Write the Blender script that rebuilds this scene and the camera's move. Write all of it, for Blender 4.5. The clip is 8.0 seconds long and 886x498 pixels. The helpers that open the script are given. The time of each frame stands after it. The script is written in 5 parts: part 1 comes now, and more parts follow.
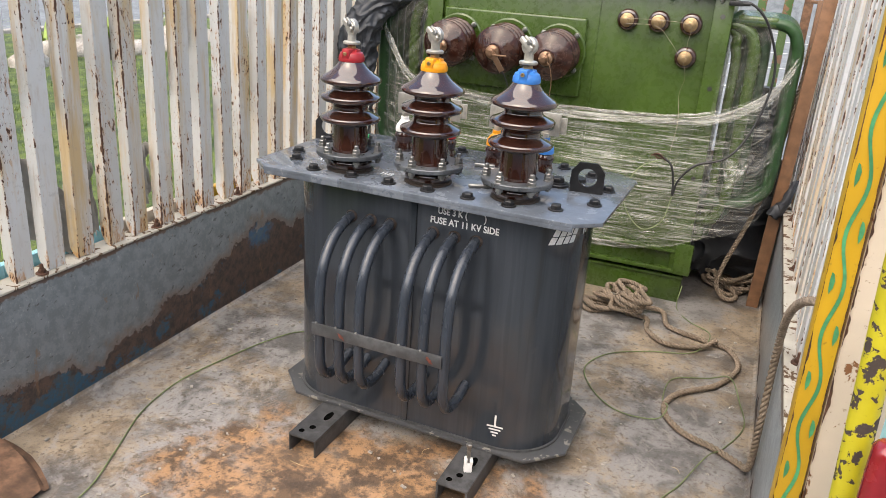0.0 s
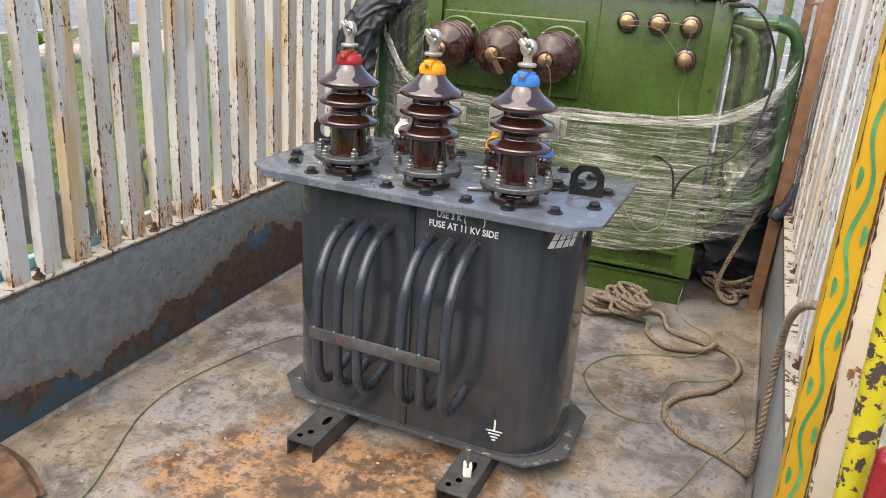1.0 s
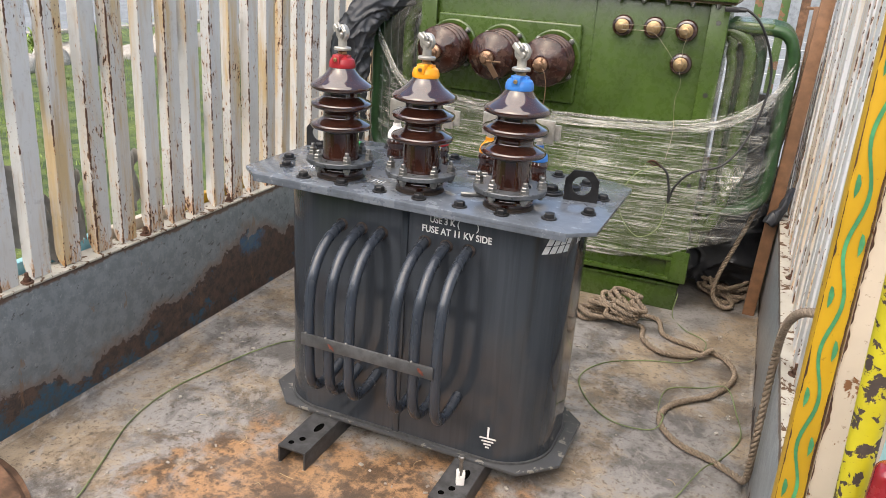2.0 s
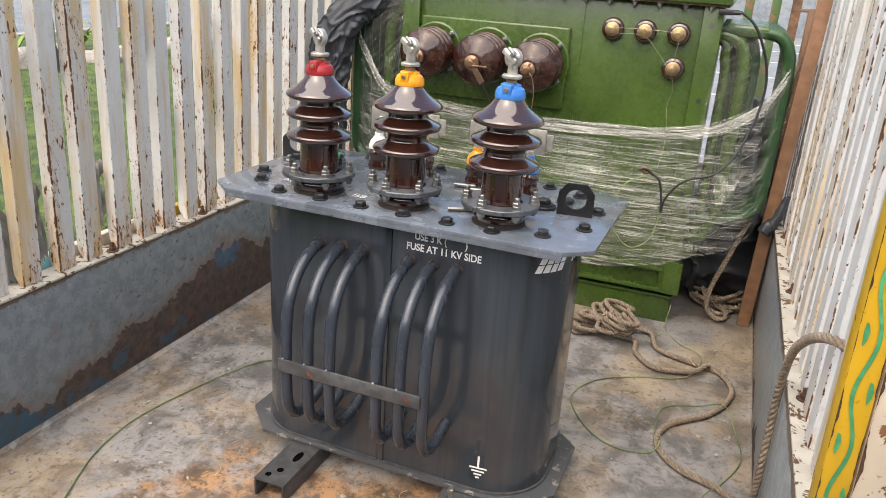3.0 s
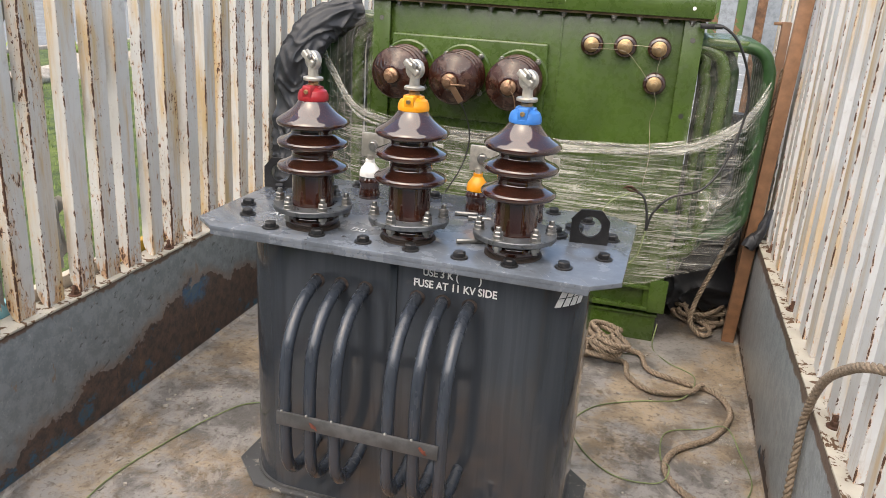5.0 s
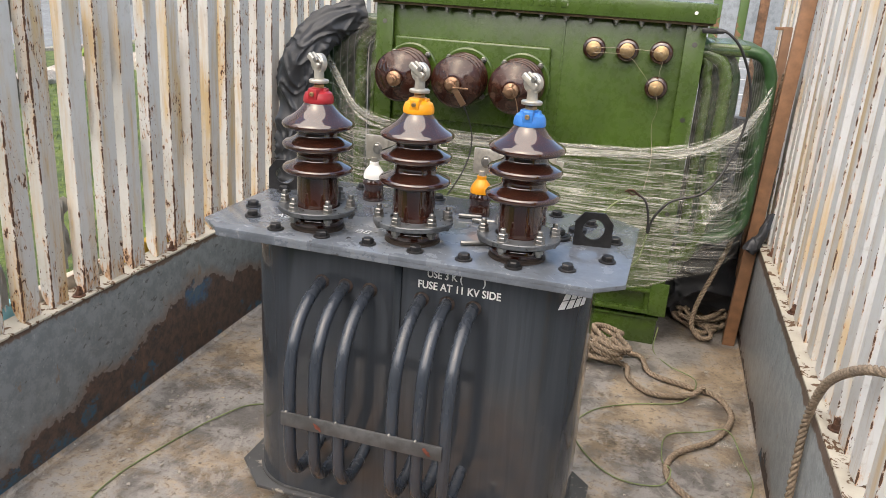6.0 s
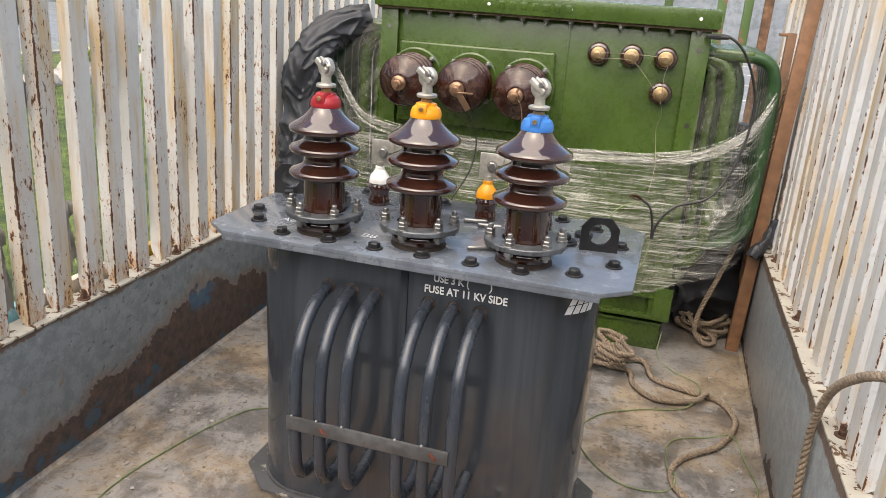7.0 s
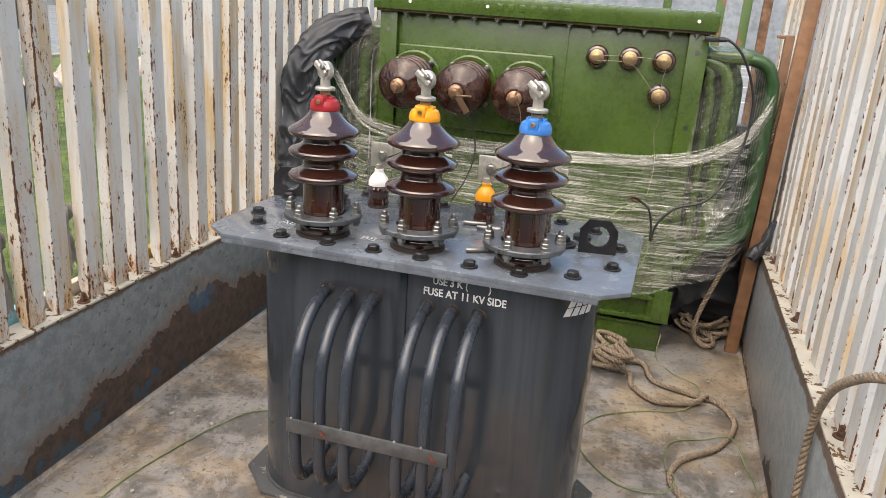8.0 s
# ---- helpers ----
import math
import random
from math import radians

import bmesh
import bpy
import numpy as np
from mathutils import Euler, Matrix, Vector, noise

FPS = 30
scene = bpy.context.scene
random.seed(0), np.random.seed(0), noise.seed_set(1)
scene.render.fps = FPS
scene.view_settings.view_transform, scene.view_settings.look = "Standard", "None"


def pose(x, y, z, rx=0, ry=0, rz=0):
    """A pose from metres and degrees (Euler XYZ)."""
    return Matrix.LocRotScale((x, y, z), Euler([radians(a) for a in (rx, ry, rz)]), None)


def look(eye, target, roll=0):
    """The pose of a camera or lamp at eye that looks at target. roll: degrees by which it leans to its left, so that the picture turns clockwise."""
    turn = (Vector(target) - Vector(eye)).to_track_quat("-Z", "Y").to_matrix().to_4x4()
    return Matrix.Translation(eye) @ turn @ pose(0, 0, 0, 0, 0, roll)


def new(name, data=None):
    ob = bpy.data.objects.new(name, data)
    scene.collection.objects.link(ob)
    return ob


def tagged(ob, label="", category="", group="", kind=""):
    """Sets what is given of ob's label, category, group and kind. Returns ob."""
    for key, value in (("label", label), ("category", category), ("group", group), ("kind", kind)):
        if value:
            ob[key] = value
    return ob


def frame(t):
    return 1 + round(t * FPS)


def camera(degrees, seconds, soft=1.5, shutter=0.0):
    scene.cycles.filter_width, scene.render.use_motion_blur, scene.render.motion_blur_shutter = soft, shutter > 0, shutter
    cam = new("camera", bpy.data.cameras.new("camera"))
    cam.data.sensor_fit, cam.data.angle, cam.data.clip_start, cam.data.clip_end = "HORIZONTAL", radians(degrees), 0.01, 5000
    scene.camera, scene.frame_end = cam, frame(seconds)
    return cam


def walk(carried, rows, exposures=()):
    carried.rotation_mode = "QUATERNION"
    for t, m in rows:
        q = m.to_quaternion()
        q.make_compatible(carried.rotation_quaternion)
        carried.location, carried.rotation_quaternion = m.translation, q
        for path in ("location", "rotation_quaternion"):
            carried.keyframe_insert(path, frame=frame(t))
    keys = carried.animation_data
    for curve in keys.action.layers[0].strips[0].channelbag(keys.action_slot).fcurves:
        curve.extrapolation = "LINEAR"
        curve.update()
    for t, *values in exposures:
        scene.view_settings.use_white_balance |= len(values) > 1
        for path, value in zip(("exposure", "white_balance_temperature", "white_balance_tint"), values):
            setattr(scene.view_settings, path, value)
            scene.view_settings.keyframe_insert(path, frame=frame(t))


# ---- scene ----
# the camera and its walk
cam = camera(59.8, 8.0, 0.6)
PATH = [
    (0, (-0.007, 0.006, 1.46), (-0.684, 1.745, 0.74), 3.7),
    (0.5, (-0.007, 0.017, 1.459), (-0.686, 1.755, 0.74), 3.6),
    (1, (-0.008, 0.021, 1.459), (-0.687, 1.761, 0.744), 3.6),
    (2.5, (-0.012, 0.093, 1.459), (-0.672, 1.844, 0.754), 4.0),
    (3, (-0.071, 0.173, 1.452), (-0.701, 1.937, 0.752), 3.9),
    (3.5, (-0.223, 0.24, 1.45), (-0.797, 2.03, 0.766), 3.8),
    (4, (-0.277, 0.251, 1.451), (-0.805, 2.06, 0.779), 3.4),
    (4.5, (-0.279, 0.258, 1.447), (-0.774, 2.078, 0.784), 3.2),
    (6, (-0.291, 0.243, 1.445), (-0.777, 2.07, 0.794), 3.7),
    (6.5, (-0.297, 0.236, 1.444), (-0.785, 2.065, 0.8), 3.8),
    (7, (-0.306, 0.239, 1.444), (-0.794, 2.07, 0.804), 3.9),
    (7.5, (-0.305, 0.238, 1.444), (-0.794, 2.07, 0.808), 3.8),
    (8, (-0.303, 0.235, 1.446), (-0.791, 2.067, 0.812), 3.8),
]
walk(cam, [(t, look(eye, target, roll)) for t, eye, target, roll in PATH],
     [(0.0, 2.06, 7050, 9), (2.5, 2.06, 7050, 9), (3.2, 2.12, 7050, 9), (4.2, 2.02, 7150, 9), (8.0, 2.02, 7250, 9)])

# daylight: hazy sky and a soft sun behind the tail of the truck
SUN_ELEV, SUN_AZ = 54.0, 194.0      # degrees; azimuth clockwise from +y
world = bpy.data.worlds.new("world")
scene.world = world
world.use_nodes = True
wn = world.node_tree.nodes
sky = wn.new("ShaderNodeTexSky")
sky.sky_type = "NISHITA"
sky.sun_disc = False
sky.sun_elevation, sky.sun_rotation = radians(SUN_ELEV), radians(SUN_AZ)
sky.air_density, sky.dust_density, sky.ozone_density = 1.0, 2.0, 1.0
wn["Background"].inputs["Strength"].default_value = 0.09
world.node_tree.links.new(sky.outputs[0], wn["Background"].inputs["Color"])
sun_data = bpy.data.lights.new("sun", "SUN")
sun_data.energy, sun_data.angle, sun_data.color = 1.5, radians(100), (1.0, 0.925, 0.84)
sun = new("sun", sun_data)
_e, _a = radians(SUN_ELEV), radians(SUN_AZ)
SUN_DIR = Vector((math.sin(_a) * math.cos(_e), math.cos(_a) * math.cos(_e), math.sin(_e)))
sun.matrix_world = look(SUN_DIR * 30, (0, 0, 0))

# ---------------------------------------------------------------- materials
class Mat:
    """A small builder of node materials."""

    def __init__(self, name, rough=0.5, metal=0.0, base=(0.5, 0.5, 0.5)):
        self.m = bpy.data.materials.new(name)
        self.m.use_nodes = True
        self.nt = self.m.node_tree
        self.p = self.nt.nodes["Principled BSDF"]
        self.p.inputs["Roughness"].default_value = rough
        self.p.inputs["Metallic"].default_value = metal
        self.p.inputs["Base Color"].default_value = (*base, 1)
        self.geo = self.nt.nodes.new("ShaderNodeNewGeometry")
        self.tc = self.nt.nodes.new("ShaderNodeTexCoord")
        self.info = self.nt.nodes.new("ShaderNodeObjectInfo")

    def link(self, a, b):
        self.nt.links.new(a, b)

    def pos(self, scale=(1, 1, 1), world=True, shift=True, turn=(0, 0, 0)):
        n = self.nt.nodes.new("ShaderNodeMapping")
        if any(turn):                      # turn first, then stretch
            n.vector_type = "TEXTURE"
            n.inputs["Scale"].default_value = [1.0 / s for s in scale]
        else:
            n.inputs["Scale"].default_value = scale
        n.inputs["Rotation"].default_value = [radians(a) for a in turn]
        self.link(self.geo.outputs["Position"] if world else self.tc.outputs["Object"], n.inputs["Vector"])
        if not world and shift:
            k = self.nt.nodes.new("ShaderNodeMath")
            k.operation = "MULTIPLY"
            k.inputs[1].default_value = 37.0
            self.link(self.info.outputs["Random"], k.inputs[0])
            self.link(k.outputs[0], n.inputs["Location"])
        return n.outputs[0]

    def noise(self, scale, detail=4, rough=0.55, vec=None, dist=0.0):
        n = self.nt.nodes.new("ShaderNodeTexNoise")
        n.inputs["Scale"].default_value, n.inputs["Detail"].default_value = scale, detail
        n.inputs["Roughness"].default_value, n.inputs["Distortion"].default_value = rough, dist
        self.link(vec if vec is not None else self.pos(), n.inputs["Vector"])
        return n.outputs["Fac"]

    def voro(self, scale, vec=None):
        n = self.nt.nodes.new("ShaderNodeTexVoronoi")
        n.inputs["Scale"].default_value = scale
        self.link(vec if vec is not None else self.pos(), n.inputs["Vector"])
        return n.outputs["Distance"]

    def ramp(self, fac, a, b, va=0.0, vb=1.0):
        n = self.nt.nodes.new("ShaderNodeMapRange")
        n.interpolation_type = "SMOOTHSTEP"
        for k, v in zip((1, 2, 3, 4), (a, b, va, vb)):
            n.inputs[k].default_value = v
        self.link(fac, n.inputs[0])
        return n.outputs[0]

    def math(self, op, a, b=0.0):
        n = self.nt.nodes.new("ShaderNodeMath")
        n.operation = op
        for i, v in enumerate((a, b)):
            if isinstance(v, (int, float)):
                n.inputs[i].default_value = v
            else:
                self.link(v, n.inputs[i])
        return n.outputs[0]

    def axis(self, which):
        n = self.nt.nodes.new("ShaderNodeSeparateXYZ")
        self.link(self.geo.outputs["Position"], n.inputs[0])
        return n.outputs["XYZ".index(which)]

    def mix(self, fac, a, b):
        n = self.nt.nodes.new("ShaderNodeMix")
        n.data_type = "RGBA"
        if isinstance(fac, (int, float)):
            n.inputs[0].default_value = fac
        else:
            self.link(fac, n.inputs[0])
        for i, v in ((6, a), (7, b)):
            if isinstance(v, tuple):
                n.inputs[i].default_value = (*v, 1)
            else:
                self.link(v, n.inputs[i])
        return n.outputs[2]

    def color(self, c):
        self.link(c, self.p.inputs["Base Color"])
        return self

    def rough(self, fac, a, b):
        self.link(self.ramp(fac, 0, 1, a, b), self.p.inputs["Roughness"])
        return self

    def bump(self, height, strength=0.3, dist=0.003):
        n = self.nt.nodes.new("ShaderNodeBump")
        n.inputs["Strength"].default_value, n.inputs["Distance"].default_value = strength, dist
        self.link(height, n.inputs["Height"])
        self.link(n.outputs[0], self.p.inputs["Normal"])
        return self

    def coat(self, w=0.5, r=0.1):
        self.p.inputs["Coat Weight"].default_value, self.p.inputs["Coat Roughness"].default_value = w, r
        return self


def plain(name, base, rough=0.5, metal=0.0, var=0.25, scale=40, bump=0.1, coat=0.0):
    """A surface with gentle variation at two scales."""
    m = Mat(name, rough, metal)
    v = m.pos(world=False)
    a, b = m.noise(scale, 5, 0.6, v), m.noise(scale / 8, 3, 0.5, v)
    f = m.math("MULTIPLY", a, b)
    dark = tuple(c * (1 - var) for c in base)
    lite = tuple(min(1, c * (1 + var)) for c in base)
    m.color(m.mix(m.ramp(f, 0.12, 0.4), dark, lite))
    m.rough(a, max(0.03, rough - 0.1), min(1, rough + 0.15))
    m.bump(a, bump, 0.002)
    if coat:
        m.coat(coat, 0.08)
    return m.m


def make_tank_paint(name, base, streak=0.35, gloss=0.25, dull=0.0):
    """Dark enamel with run marks, dust and fine orange peel."""
    m = Mat(name, 0.3)
    v = m.pos(world=False, shift=False)
    runs = m.noise(1.0, 5, 0.6, m.pos((26, 26, 1.3), world=False, shift=False))
    big = m.noise(3.5, 4, 0.55, v)
    fine = m.noise(160, 3, 0.6, v)
    dust = m.noise(9, 6, 0.7, v)
    drip = m.ramp(m.noise(1.0, 3, 0.5, m.pos((48, 48, 2.1), world=False, shift=False), 0.15), 0.52, 0.545)
    c = m.mix(m.ramp(runs, 0.42, 0.66), base, tuple(x * (1 + streak) for x in base))
    c = m.mix(m.math("MULTIPLY", drip, 0.22), c, tuple(x * 0.6 for x in base))
    c = m.mix(m.ramp(dust, 0.60, 0.85, 0, 0.25), c, (0.13, 0.12, 0.105))
    m.color(c)
    m.link(m.math("ADD", m.ramp(runs, 0.35, 0.7, 0.06 + dull, 0.12 + dull), m.math("ADD", m.ramp(dust, 0.55, 0.8, 0.0, 0.12), m.math("MULTIPLY", drip, 0.10))), m.p.inputs["Roughness"])
    m.bump(m.math("ADD", m.math("MULTIPLY", big, 1.0), m.math("MULTIPLY", fine, 0.05)), 0.1, 0.004)
    m.coat(gloss, 0.10)
    return m.m


def make_lid_paint(name, base):
    """Grey enamel that lies flat: dusty, scuffed, with a soft shine."""
    m = Mat(name, 0.25)
    v = m.pos(world=False, shift=False)
    dust, fine = m.noise(7, 7, 0.68, v), m.noise(90, 5, 0.65, v)
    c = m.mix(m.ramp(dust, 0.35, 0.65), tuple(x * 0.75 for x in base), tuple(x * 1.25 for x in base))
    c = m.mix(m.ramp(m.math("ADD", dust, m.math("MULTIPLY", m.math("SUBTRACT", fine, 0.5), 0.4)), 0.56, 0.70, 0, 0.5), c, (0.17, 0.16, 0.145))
    scuff = m.noise(1.0, 4, 0.6, m.pos((160, 9, 9), world=False, shift=False, turn=(0, 0, 35)))
    c = m.mix(m.ramp(scuff, 0.67, 0.70, 0, 0.5), c, (0.24, 0.24, 0.24))
    c = m.mix(m.ramp(m.noise(26, 6, 0.7, v), 0.63, 0.69, 0, 0.7), c, (0.030, 0.026, 0.024))
    m.color(c)
    m.link(m.ramp(dust, 0.35, 0.68, 0.14, 0.36), m.p.inputs["Roughness"])
    m.bump(m.math("ADD", m.noise(5, 3, 0.5, v), m.math("MULTIPLY", fine, 0.06)), 0.1, 0.004)
    m.coat(0.5, 0.12)
    return m.m


def make_green(name, base):
    m = Mat(name, 0.32)
    v = m.pos()
    a, b, fine = m.noise(5, 6, 0.65, v), m.noise(30, 6, 0.7, v), m.noise(210, 3, 0.6, v)
    c = m.mix(m.ramp(a, 0.3, 0.7), tuple(x * 0.8 for x in base), tuple(x * 1.2 for x in base))
    c = m.mix(m.ramp(m.noise(14, 6, 0.75, v), 0.66, 0.78, 0, 0.6), c, (0.10, 0.075, 0.04))
    m.color(c)
    m.rough(b, 0.16, 0.40)
    m.bump(m.math("ADD", m.math("MULTIPLY", m.noise(70, 3, 0.5, v), 0.6), m.math("MULTIPLY", fine, 0.25)), 0.32, 0.003)
    m.coat(0.2, 0.2)
    return m.m


def make_slat_paint(name, stains=0.75, rusty=0.0, tone=(1, 1, 1)):
    """Old off-white paint, flaked to rust in a broken line along the edges, in specks and at the feet."""
    m = Mat(name, 0.55)
    spots = m.noise(1.0, 6, 0.62, m.pos((70, 70, 26)), 0.3)
    specks = m.noise(1.0, 4, 0.6, m.pos((150, 150, 70)), 0.5)
    where = m.noise(1.0, 3, 0.5, m.pos((9, 9, 3.0)))
    stain = m.noise(1.0, 5, 0.62, m.pos((16, 16, 1.7)))
    tint = [tuple(k * tone[i] for i, k in enumerate(c)) for c in ((0.49, 0.472, 0.44), (0.565, 0.555, 0.535))]
    c = m.mix(m.ramp(m.noise(2.2, 4, 0.6), 0.35, 0.65), tint[0], tint[1])
    # some of the irons are stained far more than others
    odd = m.ramp(m.info.outputs["Random"], 0.3, 1.0, -0.02, 0.07)
    c = m.mix(m.ramp(m.math("ADD", stain, odd), 0.48, 0.68, 0, stains), c, (0.50, 0.35, 0.17))
    c = m.mix(m.ramp(m.noise(1.0, 5, 0.65, m.pos((45, 45, 12))), 0.52, 0.72, 0, 0.35), c, (0.42, 0.36, 0.30))
    drip = m.math("ADD", m.noise(1.0, 4, 0.6, m.pos((70, 70, 6))), m.math("MULTIPLY", odd, 0.8))
    c = m.mix(m.ramp(drip, 0.56, 0.72, 0, 0.35), c, (0.36, 0.24, 0.13))
    c = m.mix(m.ramp(m.noise(34, 6, 0.7), 0.56, 0.70, 0, 0.4), c, (0.30, 0.27, 0.24))
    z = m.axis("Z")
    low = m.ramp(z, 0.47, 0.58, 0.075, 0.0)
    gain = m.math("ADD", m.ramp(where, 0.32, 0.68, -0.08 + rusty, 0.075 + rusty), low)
    # the paint goes first along the angle's own edges
    xyz = m.nt.nodes.new("ShaderNodeSeparateXYZ")
    m.link(m.tc.outputs["Object"], xyz.inputs[0])
    heel = m.math("MAXIMUM", m.math("ABSOLUTE", xyz.outputs[0]), m.math("ABSOLUTE", xyz.outputs[1]))
    toe = m.math("ABSOLUTE", m.math("SUBTRACT", xyz.outputs[1], 0.065))
    rim = m.math("MAXIMUM", m.ramp(heel, 0.0020, 0.0058, 0.145, 0.0), m.ramp(toe, 0.0005, 0.0035, 0.10, 0.0))
    gain = m.math("ADD", gain, rim)
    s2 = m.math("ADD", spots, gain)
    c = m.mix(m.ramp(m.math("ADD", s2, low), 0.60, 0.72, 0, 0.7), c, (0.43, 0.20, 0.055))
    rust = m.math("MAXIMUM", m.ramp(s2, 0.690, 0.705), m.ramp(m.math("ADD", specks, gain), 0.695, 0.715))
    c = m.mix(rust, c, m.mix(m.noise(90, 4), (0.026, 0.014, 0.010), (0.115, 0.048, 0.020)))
    m.color(c)
    m.link(m.math("ADD", m.math("MULTIPLY", rust, 0.3), 0.45), m.p.inputs["Roughness"])
    m.bump(m.math("SUBTRACT", m.math("MULTIPLY", m.noise(120, 4), 0.2), rust), 0.6, 0.0015)
    return m.m


def make_side_paint(name, edge_at=0.140, tone=1.0, patch=False):
    """Blue-grey side sheet, rusted bare in a ragged band with traces of old blue."""
    m = Mat(name, 0.5)
    v = m.pos()
    mottle = m.noise(24, 8, 0.74, v)
    c = m.mix(m.ramp(mottle, 0.40, 0.60), tuple(k * tone for k in (0.112, 0.126, 0.134)), tuple(k * tone for k in (0.158, 0.175, 0.184)))
    nick = m.noise(1.0, 5, 0.6, m.pos((30, 30, 62), turn=(25, 0, 0)), 0.4)
    c = m.mix(m.ramp(m.math("ADD", nick, m.ramp(m.noise(3, 3), 0.3, 0.7, -0.05, 0.06)), 0.66, 0.685, 0, 0.8), c, (0.045, 0.044, 0.044))
    c = m.mix(m.ramp(m.noise(70, 5, 0.7, v), 0.60, 0.66, 0, 0.45), c, tuple(k * tone for k in (0.27, 0.29, 0.29)))
    z = m.axis("Z")
    edge = m.math("SUBTRACT", m.math("MULTIPLY", m.noise(3.2, 10, 0.68, v), 0.46), z)
    y = m.axis("Y")
    lift = m.math("MULTIPLY", y, 0.020)
    if patch:
        lift = m.math("ADD", lift, m.math("MULTIPLY", m.ramp(y, 2.30, 2.60), m.ramp(y, 2.62, 3.05, 0.16, 0.03)))
    near = m.math("ADD", edge, lift)
    band = m.ramp(near, edge_at, edge_at + 0.012)
    c = m.mix(m.ramp(near, edge_at - 0.06, edge_at, 0, 0.5), c, (0.15, 0.085, 0.05))
    rust = m.mix(m.ramp(m.noise(30, 9, 0.8, v), 0.36, 0.64), (0.034, 0.027, 0.025), (0.092, 0.056, 0.041))
    old = m.math("ADD", m.noise(7, 8, 0.7, m.pos((1, 1, 1.4))), m.math("MULTIPLY", m.math("SUBTRACT", 0.10, z), 0.55))
    old = m.math("ADD", old, m.math("MULTIPLY", m.ramp(y, 1.45, 2.0, 0.16, 0.0), m.ramp(z, 0.05, 0.13, 1.0, 0.0)))
    rust = m.mix(m.ramp(old, 0.565, 0.62), rust, m.mix(m.ramp(m.noise(40, 6, 0.7, v), 0.42, 0.58), (0.050, 0.060, 0.066), (0.024, 0.075, 0.120)))
    if patch:
        dy, dz = m.math("SUBTRACT", y, 2.665), m.math("SUBTRACT", z, 0.265)
        d = m.math("ADD", m.math("MULTIPLY", dy, dy), m.math("MULTIPLY", m.math("MULTIPLY", dz, dz), 1.6))
        spot = m.math("ADD", m.math("MULTIPLY", d, 55.0), m.math("MULTIPLY", m.math("SUBTRACT", m.noise(19, 7, 0.72, v), 0.5), 1.9))
        rust = m.mix(m.ramp(spot, 0.02, 0.50, 0.9, 0.0), rust, m.mix(m.ramp(m.noise(40, 6, 0.7, v), 0.42, 0.6), (0.030, 0.085, 0.155), (0.06, 0.10, 0.13)))
    c = m.mix(band, c, rust)
    c = m.mix(m.ramp(m.noise(6, 7, 0.7, m.pos((3, 3, 0.9))), 0.63, 0.67, 0, 0.6), c, (0.15, 0.085, 0.045))
    # rust creeping down from the rail
    lip = m.math("ADD", z, m.math("MULTIPLY", m.math("SUBTRACT", m.noise(16, 7, 0.7, v), 0.5), 0.075))
    c = m.mix(m.ramp(lip, 0.438, 0.446, 0, 0.85), c, m.mix(m.noise(60, 5, 0.7, v), (0.030, 0.019, 0.014), (0.13, 0.070, 0.040)))
    m.color(c)
    m.link(m.ramp(band, 0, 1, 0.34, 0.75), m.p.inputs["Roughness"])
    m.bump(m.math("SUBTRACT", m.math("ADD", m.noise(30, 6, 0.6), m.math("MULTIPLY", m.noise(4, 3), 2.0)), m.math("MULTIPLY", band, 0.5)), 0.45, 0.004)
    return m.m


